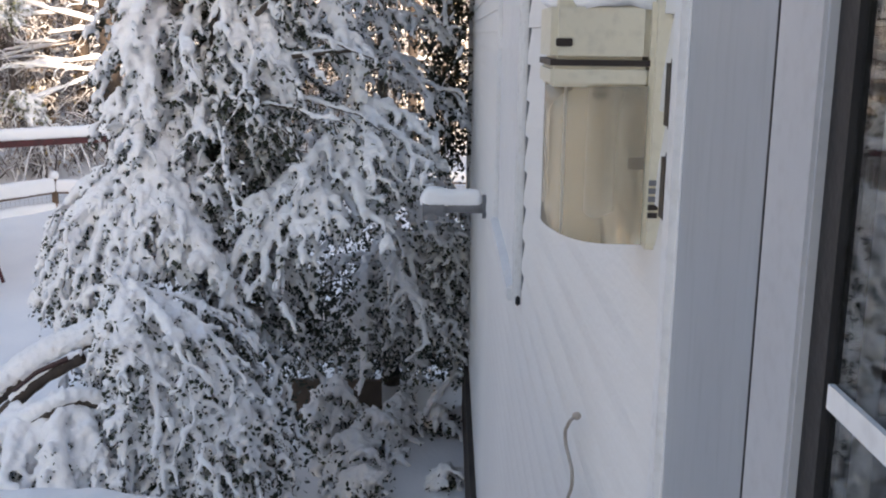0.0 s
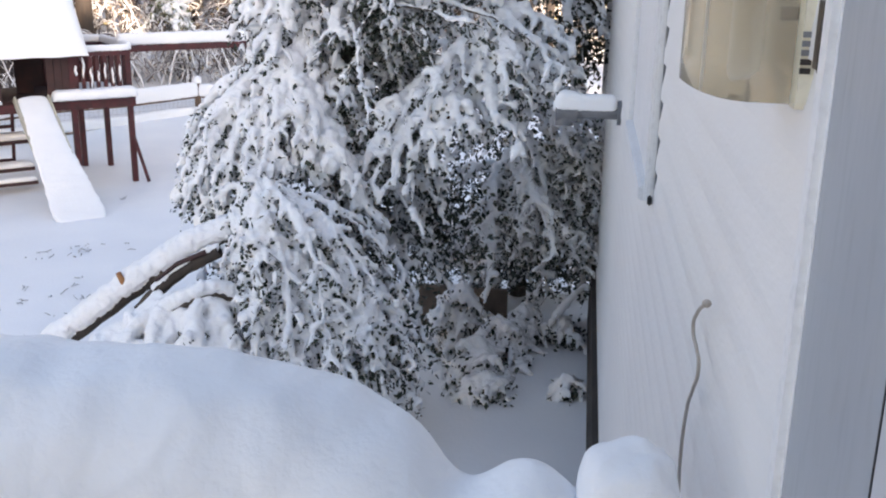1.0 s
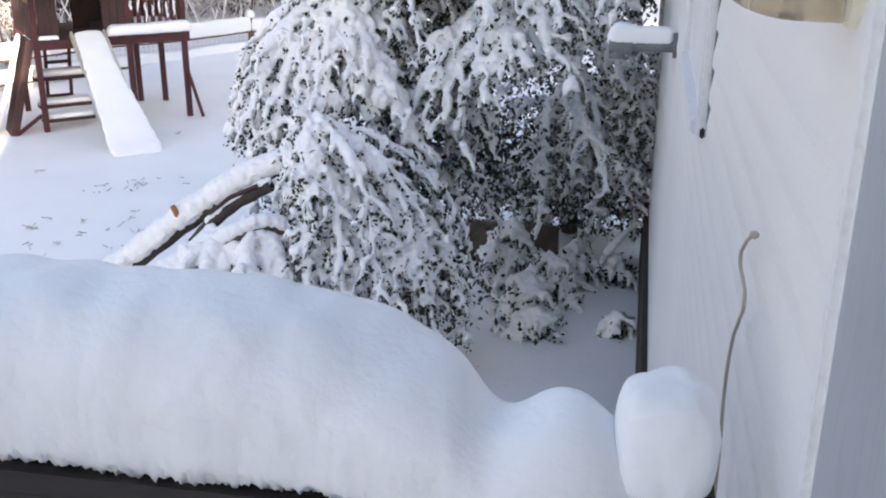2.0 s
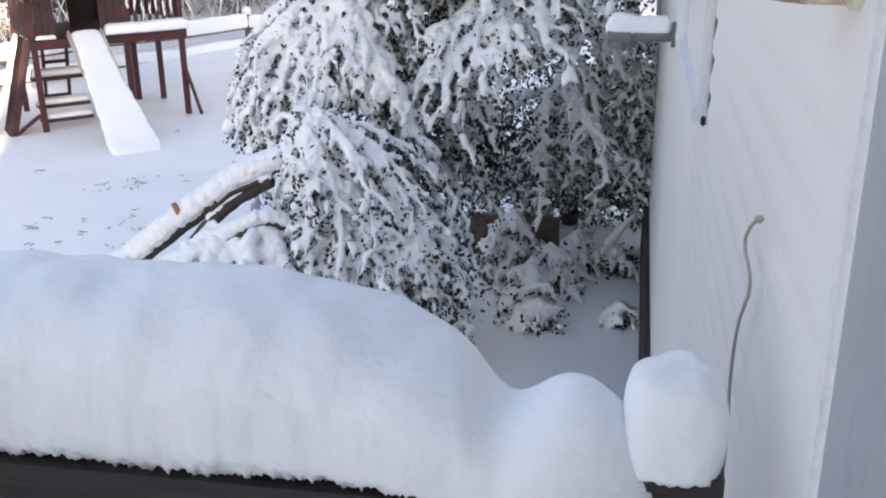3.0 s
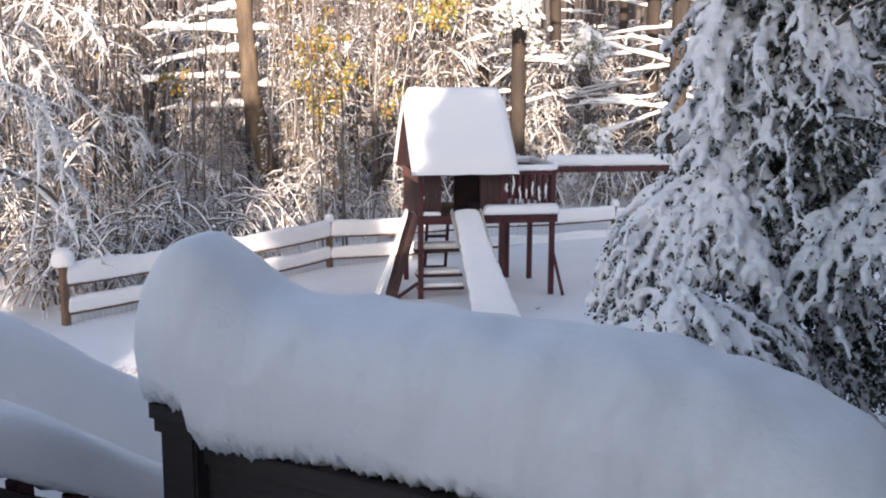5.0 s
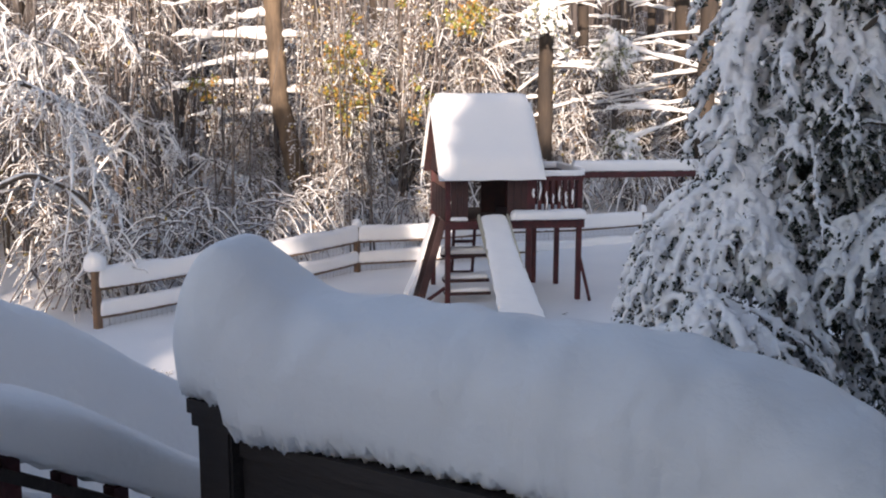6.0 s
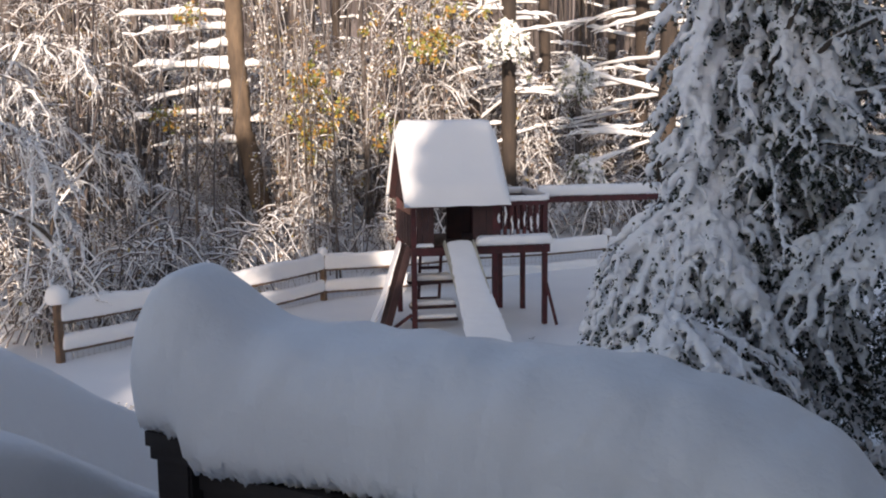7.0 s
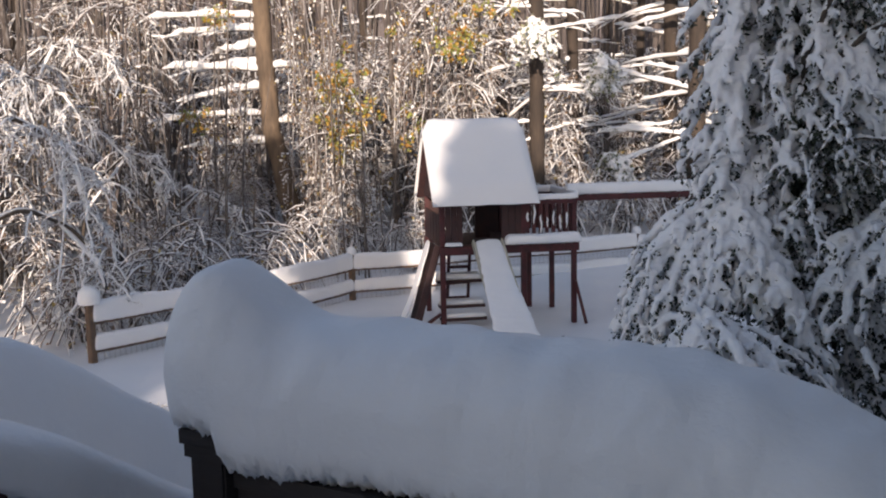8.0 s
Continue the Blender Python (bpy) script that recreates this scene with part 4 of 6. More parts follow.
def snow_foliage(t, branches, rng, r_snow=0.0245, per=15, sub=(0.14, 0.36), knobs=6, leaf=0.043, leaves=1.0, bare=0.1, leafmat=None, voxel=0.02, wood=0.014, ridge=0.95, spread=0.014, inner=26):
    """Branch wood, side shoots, leaves and fused clinging snow for a set of branch lines (N, K, 3)."""
    N, K, _ = branches.shape
    V, F = vtubes(branches, wood * np.linspace(1, 0.35, K)[None] * np.ones((N, 1)), 5)
    np_mesh("limb_wood", V, F, BARK, t, kind="stuff")
    p, a = along(branches, per, rng)
    n = len(p)
    a = a + rng.choice([-1, 1], n) * rng.uniform(0.3, 1.3, n)
    L = rng.uniform(*sub, n)
    shoots = droop(p, np.stack([np.cos(a), np.sin(a)], -1), L * 0.7, L * 0.15, L * rng.uniform(0.3, 1.3, n), 6, 0.018, rng)
    V, F = vtubes(shoots, np.full((n, 6), 0.0055), 4)
    np_mesh("shoot_wood", V, F, BARK, t, kind="stuff")
    on = rng.random(n) > bare
    C, _ = along(shoots[on], knobs, rng, 0.15)
    m = len(C)
    C = C + rng.normal(0, spread, (m, 3))
    r = r_snow * np.clip(np.exp(rng.normal(-0.1, 0.4, m)), 0.45, 1.9)
    thick = r_snow * ridge * rng.uniform(0.55, 1.15, (N, 1)) * np.linspace(1, 0.6, K)[None] * np.exp(rng.normal(0, 0.25, (N, K)))
    thick[:, 0] = thick[:, -1] = 0.002
    up = branches + np.array([0, 0, 1.0]) * thick[..., None] * 0.7
    V, F = joined(vtubes(up, thick, 7), lumps(shoots[on], r_snow * 0.5, rng, 0.6, 1.3, 6, 7), fists(C, r, rng))
    fused(V, F, t, voxel)
    # sprigs of leaves under and between the lumps
    k = rng.integers(0, m, int(m * leaves))
    C2 = C[k] + rng.normal(0, 0.015, (len(k), 3)) - np.array([0, 0, 1.0]) * (r[k] * 0.3)[:, None]
    C3, _ = along(branches, inner, rng, 0.0)
    w = rng.random(len(C3))[:, None]
    C3 = C3 * (0.55 + 0.45 * w) + branches[:, 0].repeat(inner, 0) * (0.45 - 0.45 * w) + rng.normal(0, 0.06, C3.shape) - [0, 0, 0.06]
    C = np.concatenate([C2, C3, C3 + rng.normal(0, 0.03, C3.shape)])
    V, F = leaf_quads(C, leaf, rng)
    np_mesh("foliage", V, F, leafmat or FROST, t, "dark evergreen leaves", smooth=False, kind="stuff")


def lumpy(shape, rng, amount):
    """Random thickness that changes smoothly along each line."""
    q = rng.normal(0, amount, shape)
    q[:, 1:-1] = 0.25 * q[:, :-2] + 0.5 * q[:, 1:-1] + 0.25 * q[:, 2:]
    return np.exp(q)


def spray_foliage(t, B, rng, r=0.034, per=10, reach=0.34, hang=1.0, ridge=1.4, fingers=3, leaves=16, leaf=0.04, bare=0.05, voxel=0.016, wood=0.014, leafmat=None, lo=0.12, inner=0, root=1.0):
    """Boughs that carry fans of side shoots with short hanging fingers, each coated in a fused ridge of snow, dark leaves beneath."""
    N, K, _ = B.shape
    V, F = vtubes(B, wood * np.linspace(1, 0.35, K)[None] * np.ones((N, 1)), 5)
    np_mesh("limb_wood", V, F, BARK, t, kind="stuff")
    s = np.clip(np.linspace(lo, 0.99, per)[None] + rng.normal(0, 0.03, (N, per)), 0.02, 0.995)
    f = s * (K - 1)
    i = np.minimum(f.astype(int), K - 2)
    w = (f - i)[..., None]
    rr = np.arange(N)[:, None]
    p = (B[rr, i] * (1 - w) + B[rr, i + 1] * w).reshape(-1, 3)
    d = B[rr, i + 1] - B[rr, i]
    flat = np.linalg.norm(d[..., :2], axis=-1) / (np.linalg.norm(d, axis=-1) + 1e-9)
    head = np.arctan2(d[..., 1], d[..., 0])
    side = np.where((np.arange(per)[None] + rng.integers(0, 2, (N, 1))) % 2, 1, -1)
    a = (head + side * rng.uniform(0.45, 1.25, (N, per))).reshape(-1)
    L = (reach * (0.45 + 0.55 * np.sin(np.pi * np.clip(s, 0, 0.9))) * rng.uniform(0.55, 1.2, (N, per)) * (0.6 + 0.4 * flat)).reshape(-1)
    n = len(p)
    S = droop(p, np.stack([np.cos(a), np.sin(a)], -1), L * 0.85, L * rng.uniform(0, 0.2, n), L * hang * rng.uniform(0.45, 1.3, n), 8, 0.012, rng)
    V, F = vtubes(S[:, ::2], np.full((n, 4), 0.005), 3)
    np_mesh("shoot_wood", V, F, BARK, t, kind="stuff")
    q, hd = along(S, fingers, rng, 0.25)
    m = len(q)
    hd = hd + rng.normal(0, 0.9, m)
    Lf = rng.uniform(0.05, 0.15, m) * (r / 0.034)
    G = droop(q, np.stack([np.cos(hd), np.sin(hd)], -1), Lf * 0.7, Lf * 0.15, Lf * rng.uniform(0.5, 1.5, m), 5, 0.008, rng)
    on, of = rng.random(n) > bare, rng.random(m) > bare + 0.1
    R0 = r * ridge * np.linspace(1.05, 0.65, K)[None] * lumpy((N, K), rng, 0.35) * np.minimum(1, root + np.linspace(0, 2.2, K))[None]
    R0[:, 0] = R0[:, -1] = 0.003
    R1 = r * np.array([0.6, 0.9, 1.0, 0.95, 0.85, 0.75, 0.55, 0.05])[None] * lumpy((n, 8), rng, 0.4) * rng.uniform(0.55, 1.1, (n, 1))
    R2 = r * np.array([0.45, 0.72, 0.85, 0.7, 0.05])[None] * lumpy((m, 5), rng, 0.3) * rng.uniform(0.55, 1.15, (m, 1))
    up = np.array([0, 0, 0.55])
    V, F = joined(vtubes(B + up * R0[..., None], R0, 8), vtubes((S + up * R1[..., None])[on], R1[on], 7), vtubes((G + up * R2[..., None])[of], R2[of], 6))
    fused(V, F, t, voxel)
    c1, _ = along(S, leaves, rng, 0.1)
    c2, _ = along(G, max(1, leaves // (2 * fingers)), rng, 0.3)
    C = np.concatenate([c1 + rng.normal(0, 0.016, c1.shape) - [0, 0, r * 1.15], c2 + rng.normal(0, 0.012, c2.shape) - [0, 0, r * 0.7]])
    if inner:
        c3, _ = along(B, inner, rng, 0.0)
        C = np.concatenate([C, c3 + rng.normal(0, 0.09, c3.shape) - [0, 0, 0.09]])
    V, F = leaf_quads(C, leaf * rng.uniform(0.7, 1.3, (len(C), 1)), rng)
    np_mesh("foliage", V, F, leafmat or FROST_DARK, t, "dark evergreen leaves", smooth=False, kind="stuff")


def arches(rng, apex, n, az, reach, fall, jit=0.05, K=13, power=2.4):
    """Lines that leave a bent top, arch over and hang down. reach(a): how far out at the bearing a."""
    a = np.linspace(*az, n) + rng.normal(0, 0.1, n)
    L = np.array([reach(x) for x in a]) * rng.uniform(0.72, 1.05, n)
    D = fall * rng.uniform(0.7, 1.05, n)
    s = np.linspace(0, 1, K)[None]
    out = 1 - (1 - s) ** power
    P = np.zeros((n, K, 3))
    P[:, :, 0] = apex[0] + np.cos(a)[:, None] * L[:, None] * out
    P[:, :, 1] = apex[1] + np.sin(a)[:, None] * L[:, None] * out
    P[:, :, 2] = apex[2] - D[:, None] * s ** power
    P += rng.normal(0, 0.05, (n, 1, 3))
    P += (rng.normal(0, jit, (n, 1, 3)) + np.cumsum(rng.normal(size=P.shape), axis=1) * 0.014) * s[..., None]
    return P


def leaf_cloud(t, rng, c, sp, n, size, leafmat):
    """Inner leaves that no snow reaches; in the tree crowns they are added to darken the gaps."""
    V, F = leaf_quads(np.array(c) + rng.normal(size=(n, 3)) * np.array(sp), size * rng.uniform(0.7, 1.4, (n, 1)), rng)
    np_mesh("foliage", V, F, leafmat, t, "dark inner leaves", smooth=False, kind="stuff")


def curve_line(pts, K=13):
    P = np.array(pts, float)
    u = np.linspace(0, len(P) - 1, K)
    Q = np.stack([np.interp(u, np.arange(len(P)), P[:, k]) for k in range(3)], -1)
    for _ in range(2):
        Q[1:-1] = 0.25 * Q[:-2] + 0.5 * Q[1:-1] + 0.25 * Q[2:]
    return Q


def crown(rng, axis, zs, n, length, rise, fall, az=(0, 2 * math.pi), K=11, wob=0.035):
    """Branch lines that leave a leaning stem. axis: foot and top; length(h): reach at the height h (0 to 1)."""
    h = rng.uniform(*zs, n)
    a, b = np.array(axis[0]), np.array(axis[1])
    base = a[None] * (1 - h[:, None]) + b[None] * h[:, None]
    ang = rng.uniform(*az, n)
    L = np.array([length(x) for x in h]) * rng.uniform(0.7, 1.12, n)
    return droop(base, np.stack([np.cos(ang), np.sin(ang)], -1), L, L * rng.uniform(*rise, n), L * rng.uniform(*fall, n), K, wob, rng)


def stem(t, pts, r0, r1, S=10, mat_=None, name="trunk", label=""):
    P = np.array(pts, float)
    s = np.linspace(0, len(P) - 1, 6 * len(P))
    i = np.minimum(s.astype(int), len(P) - 2)
    f = (s - i)[:, None]
    Q = P[i] * (1 - f) + P[i + 1] * f
    R = np.linspace(r0, r1, len(Q)) * (1 + 0.06 * np.sin(np.arange(len(Q)) * 1.7))
    V, F = vtubes(Q[None], R[None], S)
    return np_mesh(name, V, F, mat_ or BARK, t, label)


def build_evergreens():
    rng = np.random.default_rng(101)
    t = thing("evergreen_tree", "tall evergreen bowed under clumps of snow, one stem snapped", "tree")
    stem(t, [(-2.05, 8.6, -0.1), (-2.05, 8.6, 2.5), (-1.98, 8.65, 5.0), (-1.85, 8.6, 8.0)], 0.11, 0.03)
    stem(t, [(-2.5, 7.42, -0.1), (-2.47, 7.34, 1.2), (-2.47, 7.26, 1.8), (-2.42, 7.28, 2.0), (-2.34, 7.32, 2.06)], 0.05, 0.03, name="split_stem", label="bent dark stem, split open")
    bm = bmesh.new()
    for k in range(6):
        x = -2.5 + 0.011 * k
        beam(bm, (x, 7.195 + 0.012 * abs(math.sin(k * 1.7)), 1.7 + 0.05 * (k % 3)), (x + 0.012, 7.205 + 0.012 * abs(math.cos(k * 2.1)), 1.88 + 0.025 * ((k * 2) % 5)), 0.016, 0.02, (1, 0, 0))
    part("splintered_wood", bm, SPLINTER, t, "raw orange splintered wood")
    # upper crown: short drooping boughs all round the stem
    up = crown(rng, ((-2.25, 8.5, 2.4), (-2.1, 8.6, 5.4)), (0, 1), 56, lambda h: 0.74 - 0.1 * h, (0.05, 0.4), (0.9, 1.7), az=(2.3, 5.2), wob=0.03)
    spray_foliage(t, up, rng, r=0.03, per=11, reach=0.27, leaves=15, hang=1.1, fingers=4, inner=14, bare=0.1)
    up = crown(rng, ((-2.0, 8.6, 2.4), (-1.9, 8.6, 5.4)), (0, 1), 40, lambda h: 0.78 - 0.1 * h, (0.05, 0.4), (0.8, 1.6), az=(5.0, 6.9), wob=0.03)
    spray_foliage(t, up, rng, r=0.025, per=11, reach=0.28, leaves=18, hang=1.1, fingers=4, inner=10, bare=0.15)
    back = crown(rng, ((-2.05, 8.7, 2.2), (-2.0, 8.7, 5.6)), (0, 1), 22, lambda h: 0.75, (0.05, 0.4), (0.9, 1.5), az=(-0.3, 2.6))
    top = crown(rng, ((-1.95, 8.6, 5.4), (-1.85, 8.6, 8.0)), (0, 1), 20, lambda h: 0.65 * (1 - 0.6 * h), (0.2, 0.6), (0.8, 1.4))
    spray_foliage(t, np.concatenate([back, top]), rng, r=0.034, per=8, voxel=0.024, leaves=10)
    # skirt that reaches out over the yard
    skirt = np.concatenate([arches(rng, (-2.3, 8.4, 2.95), 16, (2.6, 4.5), lambda a: 1.25 - 0.25 * abs(a - 3.2), 1.45, power=1.9), arches(rng, (-2.3, 8.35, 2.55), 12, (2.8, 4.6), lambda a: 0.98, 1.25, power=1.8)])
    spray_foliage(t, skirt, rng, r=0.029, per=12, reach=0.3, hang=1.1, ridge=1.3, leaves=15, fingers=4, inner=12, root=0.35)
    # heavy white boughs in front
    heavy = np.array([curve_line(q) for q in (
        [(-2.3, 8.1, 4.7), (-2.36, 7.95, 4.4), (-2.38, 7.9, 4.1), (-2.4, 7.9, 3.85)],
        [(-2.2, 8.1, 4.2), (-2.3, 7.95, 4.0), (-2.34, 7.9, 3.7), (-2.3, 7.88, 3.4)],
        [(-2.3, 8.1, 3.7), (-2.36, 7.95, 3.5), (-2.4, 7.88, 3.2), (-2.36, 7.86, 2.95)],
        [(-2.2, 8.1, 3.2), (-2.25, 7.95, 3.05), (-2.28, 7.85, 2.85), (-2.24, 7.8, 2.6)],
        [(-2.3, 7.95, 2.95), (-2.16, 7.8, 2.78), (-1.98, 7.75, 2.5), (-1.76, 7.75, 2.15), (-1.6, 7.75, 1.78)],
        [(-2.24, 7.9, 2.85), (-2.18, 7.76, 2.6), (-2.12, 7.72, 2.3), (-2.04, 7.72, 2.0)],
        [(-2.16, 7.9, 2.72), (-1.98, 7.76, 2.48), (-1.82, 7.74, 2.2), (-1.74, 7.74, 1.85)],
        [(-2.38, 8.0, 3.0), (-2.48, 7.9, 2.7), (-2.54, 7.85, 2.4), (-2.56, 7.85, 2.1)],
        [(-1.95, 8.3, 4.6), (-1.75, 8.1, 4.3), (-1.6, 8.05, 4.0), (-1.5, 8.05, 3.7)],
        [(-1.6, 8.3, 4.2), (-1.42, 8.15, 4.0), (-1.34, 8.1, 3.75), (-1.3, 8.1, 3.5)],
        [(-1.1, 8.6, 4.4), (-0.92, 8.4, 4.15), (-0.8, 8.35, 3.85), (-0.72, 8.35, 3.5)])])
    spray_foliage(t, heavy, rng, r=0.042, per=13, reach=0.24, hang=1.0, ridge=1.5, fingers=4, leaves=9, bare=0.0)
    mid = crown(rng, ((-2.15, 8.4, 2.3), (-2.0, 8.45, 3.9)), (0, 1), 16, lambda h: 0.5, (0.05, 0.3), (0.9, 1.6), az=(4.3, 5.7), wob=0.03)
    spray_foliage(t, mid, rng, r=0.027, per=10, reach=0.24, leaves=16, hang=1.1, fingers=4, inner=16, bare=0.12)
    # low boughs and dark inner leaves over the hollow
    low = crown(rng, ((-1.95, 8.75, 1.4), (-1.95, 8.75, 2.6)), (0, 1), 26, lambda h: 0.85, (0.05, 0.25), (0.5, 1.0), az=(4.2, 6.9), wob=0.03)
    spray_foliage(t, low, rng, r=0.027, per=11, reach=0.26, bare=0.2, leaves=14)
    # dark leaf clumps added to deepen the shade inside the crown
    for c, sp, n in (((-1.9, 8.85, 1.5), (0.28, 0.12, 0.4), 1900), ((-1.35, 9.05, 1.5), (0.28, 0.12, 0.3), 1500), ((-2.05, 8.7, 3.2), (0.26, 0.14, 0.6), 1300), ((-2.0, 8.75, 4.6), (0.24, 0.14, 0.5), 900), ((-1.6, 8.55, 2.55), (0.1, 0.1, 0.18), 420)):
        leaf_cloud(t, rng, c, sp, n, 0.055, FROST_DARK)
    # one limb reaches towards the house and spreads into a fan
    arm = [(-2.05, 8.5, 2.42), (-1.8, 8.35, 2.4), (-1.58, 8.25, 2.52), (-1.42, 8.22, 2.7), (-1.2, 8.25, 2.92), (-1.0, 8.36, 3.12), (-0.78, 8.46, 3.36), (-0.62, 8.5, 3.5)]
    stem(t, arm, 0.045, 0.028, name="limb", label="bent limb carrying snow")
    spray_foliage(t, curve_line(arm)[None], rng, r=0.04, per=7, reach=0.2, ridge=1.5)
    fan = np.concatenate([crown(rng, ((-1.35, 8.22, 2.75), (-0.68, 8.46, 3.45)), (0, 1), 18, lambda h: 0.8, (0.0, 0.35), (0.35, 0.9), az=(-1.3, 0.35), wob=0.035), crown(rng, ((-1.4, 8.2, 2.65), (-0.7, 8.4, 3.4)), (0, 1), 16, lambda h: 0.5, (0.0, 0.3), (0.9, 2.0), az=(-2.4, -0.3), wob=0.035)])
    spray_foliage(t, fan, rng, r=0.029, per=10, reach=0.27, hang=1.0, ridge=1.3, bare=0.08, leaves=11, fingers=4)
    # bare dark limbs high up, with a ridge of snow along each
    high = crown(rng, ((-2.0, 8.55, 3.1), (-1.95, 8.6, 5.4)), (0, 1), 32, lambda h: 1.3, (0.15, 0.5), (0.3, 0.9), az=(-1.3, 0.35), wob=0.035)
    spray_foliage(t, high, rng, r=0.022, per=11, reach=0.3, bare=0.35, ridge=1.15, leaves=14, wood=0.022, fingers=4)
    for q in ([(-1.95, 8.5, 3.5), (-1.75, 8.15, 3.95), (-1.4, 8.1, 4.25), (-0.9, 8.2, 4.5)], [(-1.95, 8.5, 3.6), (-1.85, 8.1, 4.1), (-1.6, 7.95, 4.6)], [(-1.95, 8.5, 3.45), (-1.65, 8.2, 3.7), (-1.2, 8.1, 3.85), (-0.7, 8.1, 3.9)]):
        stem(t, q, 0.04, 0.018, name="limb", label="dark bare limb")
        spray_foliage(t, curve_line(q)[None], rng, r=0.03, per=6, reach=0.25, ridge=1.0, leaves=8)
    # the snapped top, hanging like a skirt over the stump
    reach = lambda a: float(np.interp(a, [3.6, 4.2, 4.9, 5.6, 6.4], [0.25, 0.4, 0.55, 0.85, 1.16]))
    cone = np.concatenate([arches(rng, (-2.38, 7.32, 2.1), 24, (3.8, 6.5), reach, 1.6, power=1.75), arches(rng, (-2.34, 7.35, 1.9), 18, (3.8, 6.4), lambda a: 0.72 * reach(a), 1.5, power=1.8), arches(rng, (-2.0, 7.4, 1.68), 12, (4.2, 6.6), lambda a: 0.62, 1.3, power=1.8), arches(rng, (-1.7, 7.4, 1.45), 10, (4.2, 6.6), lambda a: 0.52, 1.1, power=1.8)])
    spray_foliage(t, cone, rng, r=0.0255, per=15, reach=0.25, hang=1.1, bare=0.18, ridge=1.25, fingers=4, leaves=13, inner=8, root=0.2, lo=0.04)
    # more dark leaves added as shade behind the hanging skirt
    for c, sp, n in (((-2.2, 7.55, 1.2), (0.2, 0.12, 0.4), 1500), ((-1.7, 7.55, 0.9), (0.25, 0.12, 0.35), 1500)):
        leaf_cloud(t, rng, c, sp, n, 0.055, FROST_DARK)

    t = thing("evergreen_tree", "broad leafy evergreen beside the house, dusted with snow", "tree")
    stem(t, [(-0.6, 11.3, -0.1), (-0.7, 11.1, 3.0), (-0.7, 10.7, 7.0)], 0.1, 0.03)
    up = crown(rng, ((-0.8, 10.5, 1.6), (-0.7, 10.6, 6.4)), (0, 1), 78, lambda h: 1.3 * (1 - 0.3 * h), (0.1, 0.4), (0.5, 1.1), az=(2.9, 6.6), wob=0.04)
    spray_foliage(t, up, rng, r=0.024, per=12, reach=0.3, bare=0.08, leaves=9, voxel=0.021, inner=3, leafmat=FROST)
    low = crown(rng, ((-1.0, 10.25, 1.2), (0.1, 10.25, 1.9)), (0, 1), 70, lambda h: 0.55, (0.05, 0.3), (0.5, 1.1), az=(2.8, 6.6), wob=0.04)
    spray_foliage(t, low, rng, r=0.019, per=12, reach=0.22, bare=0.12, leaves=10, voxel=0.02, inner=4, leafmat=FROST)
    right = crown(rng, ((-0.15, 10.2, 0.9), (0.05, 10.2, 2.6)), (0, 1), 44, lambda h: 0.45, (0.05, 0.3), (0.5, 1.1), az=(2.8, 6.4), wob=0.04)
    spray_foliage(t, right, rng, r=0.021, per=12, reach=0.22, bare=0.05, leaves=8, voxel=0.02, leafmat=FROST)
    hedge = crown(rng, ((-1.5, 11.0, 0.75), (0.3, 11.0, 0.95)), (0, 1), 60, lambda h: 0.5, (0.1, 0.5), (0.7, 1.6), az=(2.8, 6.6), wob=0.04)
    spray_foliage(t, hedge, rng, r=0.02, per=10, reach=0.22, bare=0.1, leaves=14, voxel=0.02)
    # dark leaves added to fill bright gaps with shade
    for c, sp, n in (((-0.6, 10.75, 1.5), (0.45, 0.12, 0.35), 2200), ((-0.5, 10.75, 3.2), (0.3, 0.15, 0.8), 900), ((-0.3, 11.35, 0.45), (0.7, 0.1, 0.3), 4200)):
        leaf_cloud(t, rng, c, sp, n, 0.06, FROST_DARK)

    t = thing("creeper", "dark leafy creeper climbing beside the house corner", "climbing plant")
    wallside = crown(rng, ((0.02, 10.35, 2.3), (0.05, 10.4, 6.0)), (0, 1), 30, lambda h: 0.32, (0.1, 0.4), (0.6, 1.2))
    V, F = vtubes(wallside, np.full((30, 11), 0.008), 4)
    np_mesh("vine", V, F, BARK, t, kind="stuff")
    for z in np.arange(2.85, 5.6, 0.25):
        leaf_cloud(t, rng, (0.02 + rng.normal(0, 0.05), 10.3, z), (0.12, 0.08, 0.14), 300, 0.06, CREEPER)


build_evergreens()


